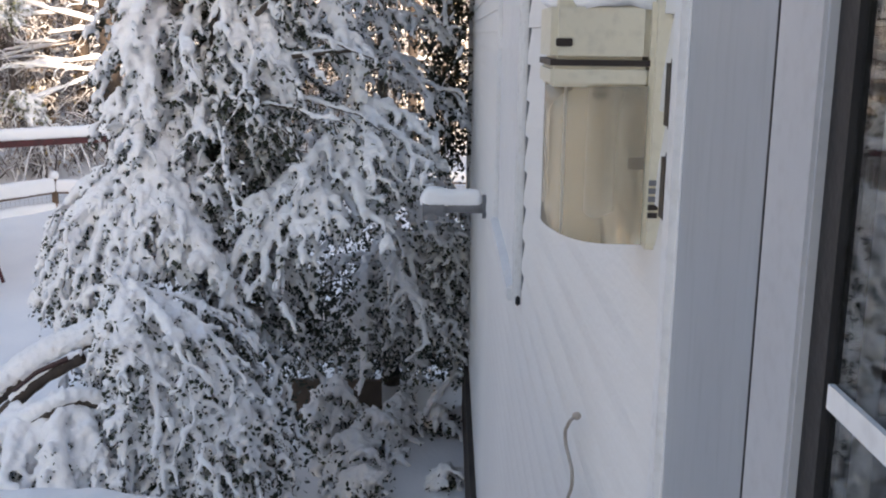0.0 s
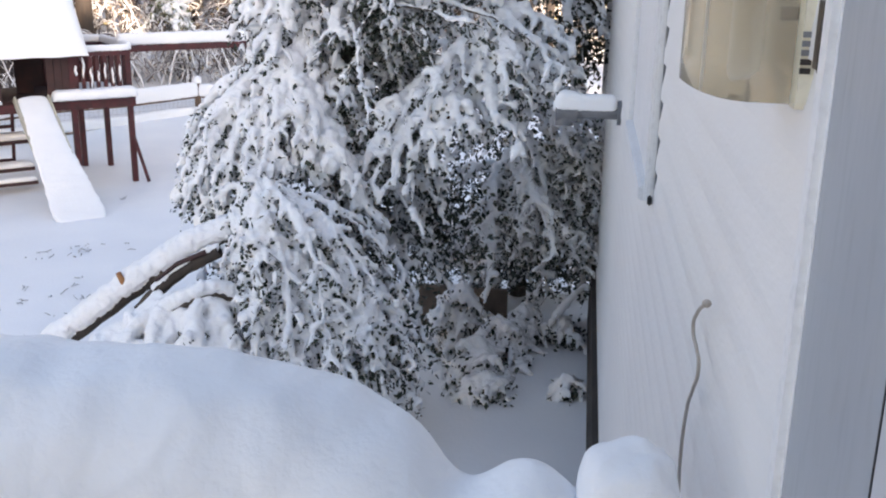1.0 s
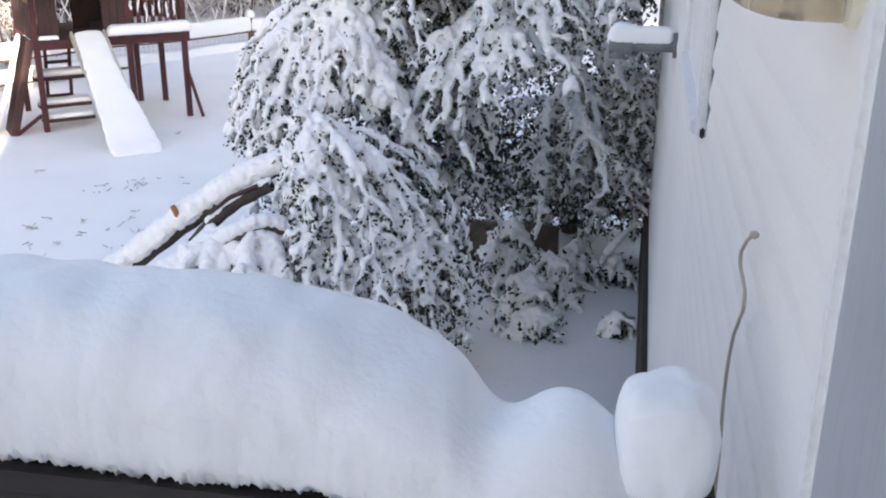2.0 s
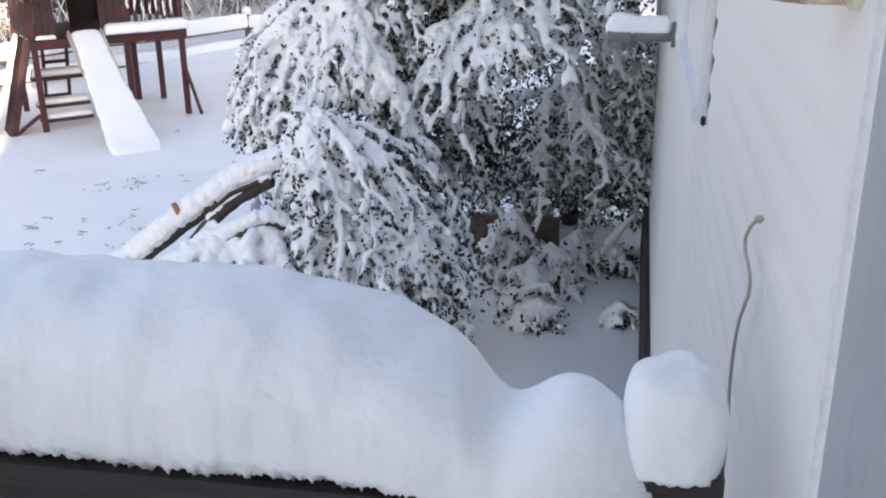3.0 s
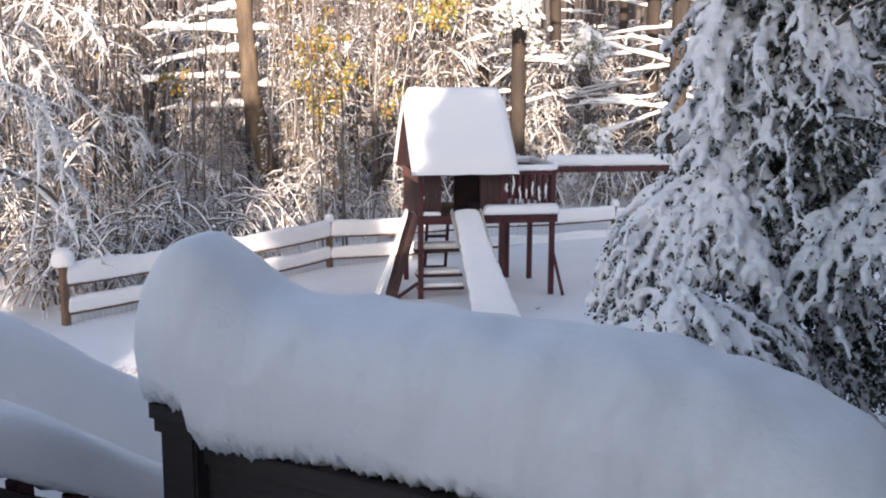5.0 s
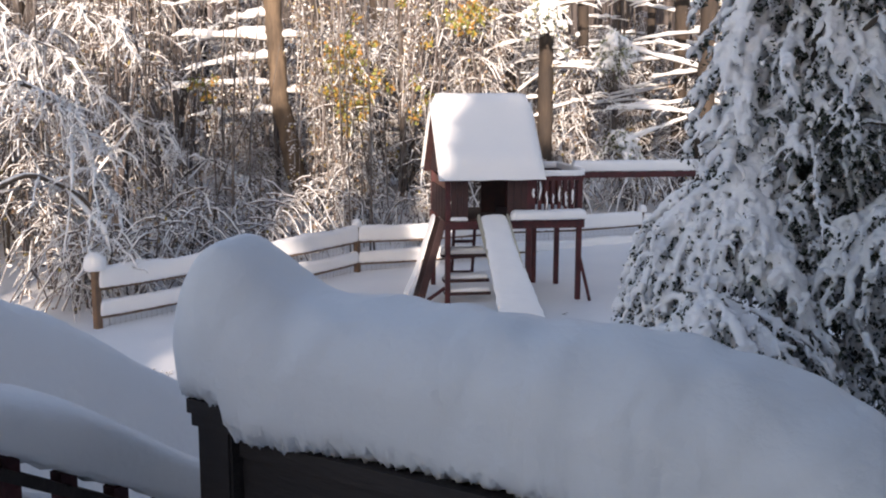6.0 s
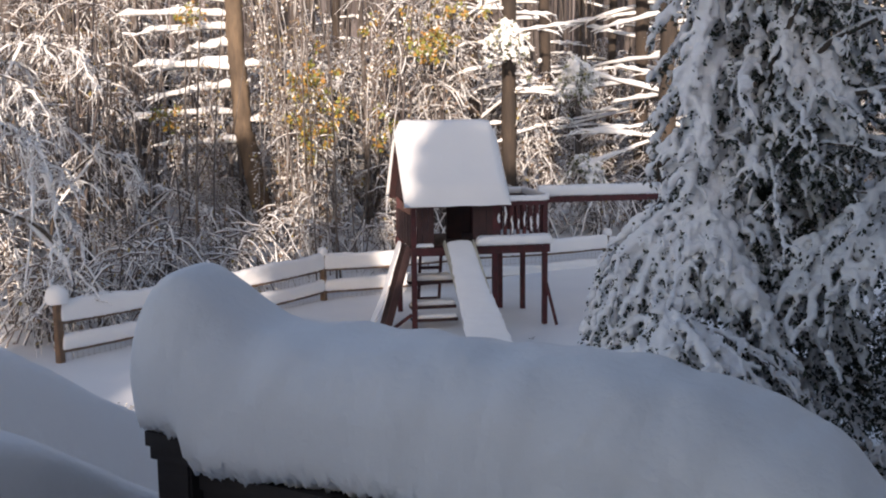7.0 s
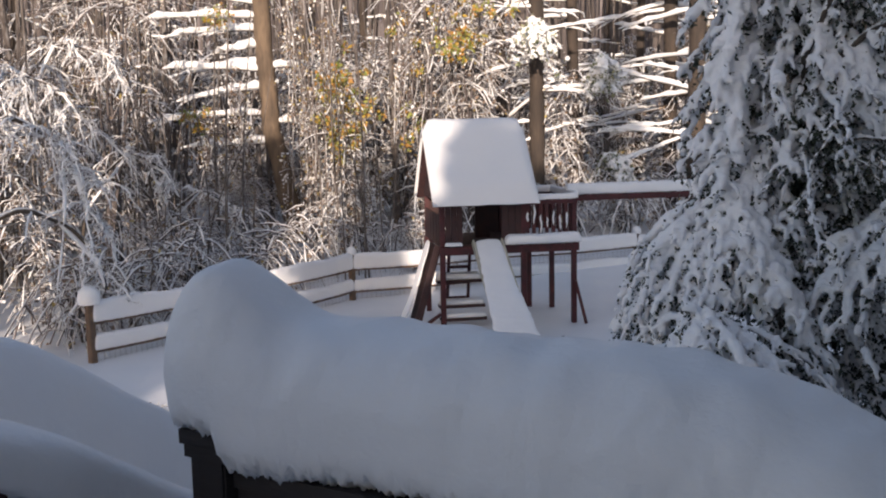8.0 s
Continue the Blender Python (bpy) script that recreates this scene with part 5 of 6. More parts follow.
def build_fallen_log():
    t = thing("fallen_log", "snapped trunk fallen aslant onto the snow", "log")
    main = [(-2.6, 7.3, 1.73), (-2.9, 7.24, 1.61), (-3.2, 7.2, 1.42), (-3.46, 7.2, 1.24), (-3.92, 7.2, 0.88), (-4.6, 7.15, 0.36), (-5.1, 7.1, -0.05)]
    stem(t, main, 0.075, 0.06, mat_=BARK_SHADED)
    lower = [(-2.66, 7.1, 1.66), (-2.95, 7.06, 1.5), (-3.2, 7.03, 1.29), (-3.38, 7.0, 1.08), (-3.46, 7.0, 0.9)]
    stem(t, lower, 0.05, 0.045, name="torn_strip", label="torn strip of dark bark", mat_=BARK_SHADED)
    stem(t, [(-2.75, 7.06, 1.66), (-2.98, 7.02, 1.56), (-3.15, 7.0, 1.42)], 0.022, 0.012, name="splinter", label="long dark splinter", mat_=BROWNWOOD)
    fork = [(-3.2, 6.85, 1.1), (-2.95, 6.8, 1.26), (-2.78, 6.82, 1.36), (-2.62, 6.88, 1.4), (-2.5, 6.95, 1.34), (-2.46, 7.0, 1.2)]
    stem(t, fork, 0.04, 0.035, name="branch", label="arching broken branch")
    arc = [(-3.1, 6.85, 0.95), (-3.02, 6.82, 1.14), (-2.88, 6.82, 1.18), (-2.8, 6.84, 1.1)]
    stem(t, arc, 0.016, 0.012, name="branch", label="thin bent branch")
    stub = [(-3.46, 7.12, 1.32), (-3.5, 7.1, 1.43)]
    stem(t, stub, 0.026, 0.022, name="stub", label="broken orange-brown stub", mat_=SPLINTER)
    rs = np.random.default_rng(70)
    for pts, r, lift, nm in ((main, 0.105, 0.085, "ridge of snow on the fallen trunk"), (fork, 0.06, 0.058, "thin snow on a fallen branch"), (lower[:3], 0.035, 0.045, "thin snow on the torn bark")):
        Q = curve_line(pts, 12 * len(pts))[None]
        Q[0, :, 2] += lift
        R = r * lumpy((1, Q.shape[1]), rs, 0.12)
        R[0, 0] = R[0, -1] = 0.002
        C, _ = along(Q, 3 * len(pts), rs, 0.02)
        V, F = joined(vtubes(Q, R, 10), fists(C + rs.normal(0, r * 0.35, C.shape), r * rs.uniform(0.4, 0.65, len(C)), rs, 0.0))
        ob = fused(V, F, None, 0.016, "")
        ob.name = "log_snow"
        tagged(ob, nm, "snow")
    rng = np.random.default_rng(77)
    b = thing("fallen_branches", "tangle of broken branches plastered with snow", "branches")
    br = np.concatenate([arches(rng, (-3.0, 6.95, 1.25), 11, (3.6, 5.9), lambda a: 0.55, 1.0, power=1.8), arches(rng, (-3.4, 7.0, 1.0), 10, (3.5, 5.8), lambda a: 0.5, 0.85, power=1.8), arches(rng, (-2.72, 6.9, 1.28), 8, (3.8, 6.0), lambda a: 0.42, 1.0, power=1.8)])
    spray_foliage(b, br, rng, r=0.037, per=8, reach=0.2, ridge=1.5, fingers=2, leaves=9)
    b = thing("fallen_branches", "broken branch ends half buried in the snow", "branches")
    br = crown(rng, ((-4.3, 7.3, 0.35), (-5.2, 7.4, 0.08)), (0, 1), 14, lambda h: 0.45, (0.1, 0.3), (0.2, 0.5), az=(2.2, 4.2))
    br[:, :, 2] = np.maximum(br[:, :, 2], 0.02)
    spray_foliage(b, br, rng, r=0.03, per=6, reach=0.16, hang=0.4, fingers=2, leaves=6)


build_fallen_log()


def build_shrubs():
    rng = np.random.default_rng(201)
    for c, r, h, n in (((-1.07, 9.55), 0.36, 0.74, 20), ((-0.66, 9.3), 0.34, 0.5, 15), ((-0.8, 8.85), 0.36, 0.4, 15), ((-0.72, 8.4), 0.24, 0.22, 10), ((-0.45, 9.75), 0.22, 0.4, 9), ((0.04, 8.5), 0.1, 0.22, 5), ((0.0, 9.75), 0.22, 0.32, 8)):
        t = thing("shrub", "low spreading shrub weighed down by pads of snow", "shrub", "shrubs beside the house")
        axis = ((c[0], c[1], 0.06), (c[0], c[1], h * 0.85))
        br = crown(rng, axis, (0, 1), n, lambda q: r * (1.1 - 0.6 * q), (0.1, 0.4), (0.5, 0.9), K=9, wob=0.015)
        br[:, :, 2] = np.maximum(br[:, :, 2], 0.05)
        spray_foliage(t, br, rng, r=0.038, per=6, reach=0.17, hang=0.6, ridge=1.5, fingers=2, leaves=8, leaf=0.04, voxel=0.02)
        leaf_cloud(t, rng, (c[0], c[1], h * 0.3), (r * 0.45, r * 0.45, h * 0.22), 300, 0.05, FROST_DARK)
    t = thing("fallen_branches", "snowy branch leaning against the house foundation", "branches")
    br = droop(np.array([[0.2, 9.9, 0.62]]), np.array([[-0.75, -0.6]]), np.array([0.5]), np.array([-0.15]), np.array([0.15]), 9, 0.015, rng)
    spray_foliage(t, br, rng, r=0.04, per=3, reach=0.15, ridge=1.0, fingers=1)
    tagged(part("edging_board", boxes(((-1.12, 10.1, 0.2), (0.95, 0.06, 0.5))), BROWNBOARD), "brown wooden bed edging half buried in snow", "edging")


build_shrubs()


# ---------------------------------------------------------------- woods
def build_pine(name_at, r0, r1, height, specs, seed, lean=(0, 0), snow=0.06, bark=None, path=None):
    """A pine trunk with snow lying on its bare, level branches. specs: height, azimuth, length, rise."""
    rng = np.random.default_rng(seed)
    x, y = name_at
    z = float(ground_z(np.array(x), np.array(y)))
    t = thing("pine_tree", "tall pine trunk with bare branches carrying snow", "tree", "trees of the wood", at=(x, y, z - 0.2))
    path = path or [(0, 0, 0), (lean[0] * 0.3, lean[1] * 0.3, height * 0.33), (lean[0], lean[1], height)]
    stem(t, path, r0, r1, 14, bark or BARK_SHADED)
    zs_ = [q[2] for q in path]
    h = np.array([s[0] for s in specs])
    az = np.array([s[1] for s in specs])
    L = np.array([s[2] for s in specs])
    rise = np.array([s[3] for s in specs])
    base = np.stack([np.interp(h, zs_, [q[0] for q in path]), np.interp(h, zs_, [q[1] for q in path]), h], -1)
    P = droop(base, np.stack([np.cos(az), np.sin(az)], -1), L, rise * L, 0.05 * L, 9, 0.02, rng)
    R = snow * rng.uniform(0.5, 1.25, (len(L), 9)) * np.linspace(1, 0.6, 9)[None]
    R[:, -1], R[:, 0] = 0.01, 0.02
    Q = P.copy()
    Q[:, :, 2] += R * 0.7 + 0.015
    # side twigs with snow
    n = len(L) * 3
    bi = rng.integers(0, len(L), n)
    si = rng.integers(3, 9, n)
    b2 = P[bi, si]
    a2 = az[bi] + rng.normal(0, 0.7, n)
    L2 = rng.uniform(0.25, 0.7, n)
    T = droop(b2, np.stack([np.cos(a2), np.sin(a2)], -1), L2, L2 * 0.1, L2 * rng.uniform(0.1, 0.6, n), 6, 0.02, rng)
    R2 = 0.028 * rng.uniform(0.4, 1.2, (n, 6))
    R2[:, -1] = 0.004
    for k in range(len(L)):
        V, F = vtubes(P[k:k + 1], 0.03 * np.linspace(1, 0.3, 9)[None], 6)
        br = np_mesh("branch", V, F, BARK, t)
        V, F = joined(vtubes(Q[k:k + 1], R[k:k + 1], 7), vtubes(T[bi == k], R2[bi == k], 5)) if (bi == k).any() else vtubes(Q[k:k + 1], R[k:k + 1], 7)
        np_mesh("snow", V, F, SNOW_CLUMP, br, "snow lying on the branch")
    return t


def sapling(seed, height, n, spread, fall, twigs, thick=0.03, flecks=6):
    """A young bare tree or bush: thin stems bending under snowy twigs."""
    rng = np.random.default_rng(seed)
    t = thing("sapling", "slender leafless tree with twigs coated in snow", "tree", "trees of the wood")
    stems = droop(np.zeros((n, 3)) + rng.normal(0, 0.12, (n, 3)) * [1, 1, 0], rng.normal(size=(n, 2)) * 0.6, np.full(n, spread) * rng.uniform(0.4, 1.2, n), np.full(n, height) * rng.uniform(0.7, 1.1, n), np.full(n, fall) * rng.uniform(0.2, 1, n), 12, 0.05, rng)
    for k in range(n):
        V, F = vtubes(stems[k:k + 1], thick * np.linspace(1, 0.25, 12)[None], 5)
        np_mesh("stem", V, F, BARK_FAR, t)
    m = twigs
    bi, si = rng.integers(0, n, m), rng.integers(2, 12, m)
    a = rng.uniform(0, 2 * math.pi, m)
    L = rng.uniform(0.3, 1.1, m)
    P = droop(stems[bi, si], np.stack([np.cos(a), np.sin(a)], -1), L, L * rng.uniform(0.0, 0.5, m), L * rng.uniform(0.2, 1.3, m), 7, 0.025, rng)
    bi2, si2 = rng.integers(0, m, m * 2), rng.integers(2, 7, m * 2)
    a2 = rng.uniform(0, 2 * math.pi, m * 2)
    L2 = rng.uniform(0.08, 0.36, m * 2)
    P2 = droop(P[bi2, si2], np.stack([np.cos(a2), np.sin(a2)], -1), L2, L2 * rng.uniform(-1.2, 0.2, m * 2), L2 * rng.uniform(0.0, 0.7, m * 2), 5, 0.008, rng)
    V, F = joined(vtubes(P, 0.0095 * rng.uniform(0.4, 1.6, (m, 7)) * rng.uniform(0.6, 2.0, (m, 1)), 4), vtubes(P2, 0.008 * rng.uniform(0.4, 1.8, (2 * m, 5)) * rng.uniform(0.5, 1.9, (2 * m, 1)), 4))
    np_mesh("twig_mass", V, F, TWIG, t, "twigs coated in snow", kind="stuff")
    nl = int(m * flecks)
    C = np.concatenate([P2.reshape(-1, 3)[rng.integers(0, 10 * m, nl)], P.reshape(-1, 3)[rng.integers(0, 7 * m, nl // 3)]])
    C = C + rng.normal(0, 0.045, C.shape)
    V, F = leaf_quads(C, 0.06 * rng.uniform(0.5, 2.0, (len(C), 1)), rng)
    np_mesh("foliage", V, F, FLECK, t, "withered leaves flecked with snow", smooth=False, kind="stuff")
    return t


def weeping(path, rng, n, drop, label, thick=1.0):
    """A thin tree bent over, with hanging side branches and an uneven veil of snowy twigs."""
    t = thing("bent_tree", label, "tree", "trees of the wood")
    Q = curve_line(path, 30)
    V, F = vtubes(Q[None], np.linspace(0.06, 0.02, 30)[None] * thick, 7)
    np_mesh("trunk", V, F, BARK, t)
    m = max(8, n // 22)
    a = rng.uniform(0, 6.28, m)
    L = rng.uniform(0.35, 1.25, m) * drop
    B = droop(Q[rng.integers(9, 30, m)], np.stack([np.cos(a), np.sin(a)], -1), L * rng.uniform(0.3, 0.8, m), L * rng.uniform(0.0, 0.35, m), L * rng.uniform(0.4, 1.1, m), 9, 0.07, rng)
    p, h = along(B, n // m + 1, rng, 0.1)
    k = len(p)
    h = h + rng.normal(0, 0.9, k)
    l2 = rng.uniform(0.06, 0.34, k) * drop
    T = droop(p, np.stack([np.cos(h), np.sin(h)], -1), l2 * rng.uniform(0.15, 0.5, k), l2 * 0.1, l2 * rng.uniform(0.1, 1.0, k), 6, 0.03, rng)
    V, F = vtubes(T, 0.007 * rng.uniform(0.6, 1.5, (k, 6)), 4)
    np_mesh("twig_mass", V, F, TWIG, t, "twigs coated in snow", kind="stuff")
    half = T[: int(k * 0.6)]
    V, F = joined(lumps(Q[None], 0.07 * thick, rng, 0.6, 1.2, 8), lumps(B, 0.02, rng, 0.5, 1.5, 6, 9), lumps(half, 0.012, rng, 0.3, 1.6, 5, 8))
    np_mesh("snow", V, F, SNOW_CLUMP, t, "snow plastered on hanging twigs", kind="stuff")
    return t


def side_specs(rng, n, zmax, Lr):
    """Branches that mostly stick out sideways, as the pines at the wood's edge have them."""
    return [(rng.uniform(1.2, zmax), rng.choice([3.5, 0.4]) + rng.normal(0, 0.55), rng.uniform(*Lr), rng.normal(0.0, 0.16)) for _ in range(n)]


def polar(deg, d):
    a = radians(deg)
    return (-d * math.sin(a), d * math.cos(a))


def build_woods():
    rng = np.random.default_rng(301)
    # the large pines behind the play tower
    left = [(2.6, 3.7, 2.3, 0.0), (3.3, 3.75, 2.9, 0.02), (3.95, 3.6, 2.4, -0.05), (4.35, 3.9, 2.5, 0.12), (4.55, 3.65, 2.1, -0.02), (4.95, 3.8, 1.2, 0.0), (5.35, 3.7, 2.4, 0.02), (5.65, 3.8, 2.8, 0.03), (5.95, 3.6, 2.2, 0.2), (3.1, 0.6, 0.7, 0.1), (4.4, 0.5, 0.9, 0.3), (6.3, 3.75, 2.5, 0.1)]
    bends = [(0.1, 0, 0), (0, 0, 0.7), (-0.2, 0, 1.4), (-0.42, 0, 2.4), (-0.62, 0, 2.9), (-0.62, 0, 3.6), (-0.73, 0, 4.8), (-0.78, 0, 6.4), (-0.8, 0, 9.0), (-0.8, 0, 16)]
    build_pine((-16.33, 18.78), 0.25, 0.2, 16, left, 1, snow=0.13, bark=BARK_PINE, path=bends)
    build_pine((-11.4, 22.3), 0.2, 0.16, 16, side_specs(rng, 20, 8, (0.6, 1.9)), 2)
    build_pine((-9.5, 26.5), 0.2, 0.16, 17, side_specs(rng, 26, 9, (1.0, 2.8)), 3, snow=0.08)
    build_pine((-8.4, 25.4), 0.24, 0.18, 17, side_specs(rng, 26, 9, (1.0, 3.0)), 4, snow=0.085)
    for k, (dg, d) in enumerate(((2, 28), (7, 33), (10.5, 26), (13, 36), (15.5, 30), (21.5, 33), (23.5, 36), (24.8, 29), (29, 31), (30.5, 38), (33.5, 37), (37, 33), (44, 40), (46, 35), (50, 30), (53, 40), (55, 36), (60, 27), (-3, 32), (-8, 27))):
        x, y = polar(dg, d)
        build_pine((x, y), rng.uniform(0.12, 0.22), 0.1, 16, side_specs(rng, 14, 10, (0.8, 2.4)), 20 + k, lean=(rng.normal(0, 0.4), rng.normal(0, 0.4)))
    kinds = [sapling(400 + k, *q) for k, q in enumerate(((5.5, 4, 0.9, 0.6, 190, 0.035), (4.0, 5, 1.4, 1.8, 210, 0.028), (7.5, 4, 0.8, 0.3, 240, 0.045), (3.2, 6, 1.3, 2.0, 190, 0.02), (6.5, 4, 1.8, 2.8, 230, 0.032), (8.0, 5, 0.7, 0.1, 90, 0.05, 3), (4.4, 4, 0.7, 0.9, 110, 0.02, 4), (2.1, 5, 0.8, 0.9, 60, 0.022, 3)))]
    spots = []
    for dg in np.arange(-10, 74, 2.4):
        for d in (22.5, 26, 28.5, 31, 34, 39):
            spots.append((dg + rng.normal(0, 0.9), d + rng.normal(0, 1.2)))
    # low brush just behind the fence
    edge = [(-13.3, 9.4), (-13.2, 12.6), (-13.1, 15.9), (-11.2, 19.0), (-9.0, 21.9), (-6.0, 23.2), (-2.9, 24.0)]
    brush = []
    for (xa, ya), (xb, yb) in itertools.pairwise(edge):
        for q in (0.2, 0.7):
            x, y = xa + (xb - xa) * q + rng.normal(0, 0.3), ya + (yb - ya) * q + rng.normal(0, 0.3)
            o = 1 + rng.uniform(0, 2.2) / math.hypot(x, y)
            for o2 in (1.1,):
                brush.append((math.degrees(math.atan2(-x * o, y * o)) + rng.normal(0, 0.6) * (o2 > 1), -math.hypot(x, y) * o * o2))
    used = set()
    for dg, d in brush + spots:
        x, y = polar(dg, abs(d))
        if d < 0 and 38.5 < dg < 43.8:
            continue
        if d > 0 and (dg < 29 and d < 30 or -2.0 < dg - 41.5 < 2.2 and d < 27 or dg < 43 and d < 23.5):
            continue
        k = int(rng.integers(0, 6)) if d > 0 else 6
        d = abs(d)
        z = float(ground_z(np.array(x), np.array(y))) - 0.05
        m = Matrix.Translation((x, y, z)) @ Matrix.Rotation(rng.uniform(0, 6.28), 4, "Z")
        if 43 < dg < 49.5 and d < 27.5:
            k = 3
            m = m @ Matrix.Scale(0.75, 4)
        if k not in used:
            used.add(k)
            kinds[k].matrix_basis = m
        else:
            copy_thing(kinds[k], m)
    for (xa, ya), (xb, yb) in itertools.pairwise(edge):
        for q in (0.05, 0.3, 0.55, 0.8):
            x, y = xa + (xb - xa) * q + rng.normal(0, 0.25), ya + (yb - ya) * q + rng.normal(0, 0.25)
            o = 1.03 + rng.uniform(0, 2.4) / math.hypot(x, y)
            z = float(ground_z(np.array(x * o), np.array(y * o))) - 0.05
            m = Matrix.Translation((x * o, y * o, z)) @ Matrix.Rotation(rng.uniform(0, 6.28), 4, "Z") @ Matrix.Scale(rng.uniform(0.7, 1.1), 4)
            if 7 in used:
                copy_thing(kinds[7], m)
            else:
                used.add(7)
                kinds[7].matrix_basis = m
    weeping([(-15.2, 8.0, 0.0), (-14.6, 8.6, 3.2), (-13.75, 9.3, 3.84), (-13.46, 9.57, 3.62), (-13.27, 9.82, 3.38), (-13.16, 9.97, 3.06), (-13.05, 10.12, 2.6), (-13.04, 10.13, 2.05)], rng, 520, 1.15, "thin tree bent over with a curtain of snowy twigs")
    weeping([(-14.6, 8.2, 0.0), (-14.2, 8.6, 1.9), (-13.52, 9.2, 2.42), (-13.3, 9.45, 2.33), (-13.04, 9.8, 2.09), (-12.89, 9.99, 1.79), (-12.8, 10.14, 1.32), (-12.78, 10.2, 0.95)], rng, 130, 0.85, "bowed sapling plastered with snow beside the fence")
    for q, n, dr in (([(-16.8, 9.6, 0.2), (-16.4, 9.9, 3.4), (-15.6, 10.6, 4.6), (-15.0, 11.2, 4.3), (-14.7, 11.6, 3.5)], 330, 1.3), ([(-17.5, 11.5, 0.3), (-17.3, 11.7, 3.8), (-16.6, 12.4, 5.2), (-16.0, 13.0, 5.0), (-15.7, 13.4, 4.2)], 330, 1.4), ([(-16.2, 12.2, 0.3), (-16.0, 12.5, 2.4), (-15.5, 13.1, 3.1), (-15.1, 13.5, 2.8), (-14.9, 13.8, 2.1)], 260, 1.0), ([(-16.6, 14.6, 0.3), (-16.4, 14.9, 1.7), (-16.0, 15.4, 2.2), (-15.6, 15.9, 1.8), (-15.4, 16.2, 1.2)], 260, 0.9), ([(-17.2, 8.0, 0.2), (-16.9, 8.3, 4.2), (-16.2, 8.9, 5.6), (-15.4, 9.7, 5.5), (-14.9, 10.2, 4.8)], 380, 1.5)):
        weeping(q, rng, n, dr, "slender tree bowed down by snowy twigs", 0.6)
    weeping([(-15.4, 11.4, 0.35), (-15.2, 13.0, 0.6), (-15.05, 14.4, 0.75), (-14.9, 15.6, 1.15), (-14.7, 16.8, 1.2)], rng, 220, 0.45, "thin fallen trunk leaning behind the fence, coated in snow", 0.4)
    # tufts of frosted needles on the pines
    for c, r, n in (((-10.95, 21.3, 5.6), 0.55, 12), ((-9.6, 22.2, 4.7), 0.4, 12), ((-9.9, 23.5, 2.4), 0.7, 14)):
        t = thing("pine_bough", "drooping pine bough loaded with frosted needles", "branch", "boughs in the wood")
        br = crown(rng, (c, (c[0], c[1], c[2] + 0.3)), (0, 1), n, lambda h: r, (0.1, 0.3), (1.3, 2.2))
        snow_foliage(t, br, rng, r_snow=0.036, per=7, leaf=0.11, leaves=2.5, bare=0.3, leafmat=NEEDLE, voxel=0.03)
    # slim snow-dusted trunks between the pines
    for _ in range(330):
        dg, d = rng.uniform(-8, 72), rng.uniform(20.5, 40)
        if dg < 29 and d < 29 or 37 < dg < 47 and d < 26.5 or dg < 36 and d < 24 or d < 24.5:
            continue
        x, y = polar(dg, d)
        z = float(ground_z(np.array(x), np.array(y)))
        h = rng.uniform(7, 15)
        ln = rng.normal(0, 0.6, 2)
        Q = np.array([(0, 0, -0.2), (ln[0] * 0.2, ln[1] * 0.2, h * 0.4), (ln[0], ln[1], h)])
        V, F = vtubes(curve_line(Q, 8)[None], np.linspace(1, 0.4, 8)[None] * rng.uniform(0.025, 0.1), 7)
        ob = np_mesh("slim_trunk", V, F, BARK_SLIM)
        ob.location = (x, y, z)
        tagged(ob, "slim bare trunk dusted with snow", "tree", "slim trunks in the wood")
    for _ in range(90):
        dg, d = rng.uniform(34, 66), rng.uniform(20.3, 25)
        if 39.5 < dg < 43.5:
            continue
        x, y = polar(dg, d)
        h, ln = rng.uniform(3, 8), rng.normal(0, 0.5, 2)
        Q = np.array([(0, 0, -0.2), (ln[0] * 0.1 + rng.normal(0, 0.08), ln[1] * 0.1, h * 0.4), (ln[0], ln[1], h)])
        V, F = vtubes(curve_line(Q, 9)[None], np.linspace(1, 0.35, 9)[None] * rng.uniform(0.016, 0.042), 6)
        ob = np_mesh("slim_trunk", V, F, BARK_SLIM)
        ob.location = (x, y, float(ground_z(np.array(x), np.array(y))))
        tagged(ob, "slim bare trunk dusted with snow", "tree", "slim trunks in the wood")
    # far trunks
    P, R = [], []
    for _ in range(560):
        x, y = polar(rng.uniform(-16, 80), rng.uniform(38, 84))
        z = float(ground_z(np.array(x), np.array(y)))
        s = np.linspace(0, 1, 4)[:, None]
        P.append(np.array([x, y, z - 0.3]) + s * np.array([rng.normal(0, 0.8), rng.normal(0, 0.8), 20]))
        R.append(np.linspace(1, 0.5, 4) * rng.uniform(0.06, 0.24))
    V, F = vtubes(np.array(P), np.array(R), 6)
    tagged(np_mesh("far_trunks", V, F, BARK_FAR), "many bare trunks deep in the wood", "woods", kind="stuff")
    # leafy creepers hanging beside the large pine
    for x, y, z0, z1, w, n in ((-15.75, 18.6, 1.4, 7.0, 0.3, 2600), (-15.3, 18.9, 2.0, 7.0, 0.28, 1500), (-17.9, 17.4, 1.6, 3.6, 0.35, 900), (-17.3, 17.9, 2.2, 4.4, 0.3, 700), (-14.4, 19.3, 1.2, 2.4, 0.35, 700), (-13.6, 19.8, 3.0, 6.0, 0.3, 800)):
        t = thing("creeper", "hanging creeper with withered leaves holding snow", "climbing plant", "creepers in the wood", at=(x, y, z0))
        b = np.zeros((9, 3)) + rng.normal(0, w * 0.7, (9, 3)) * [1, 1, 0]
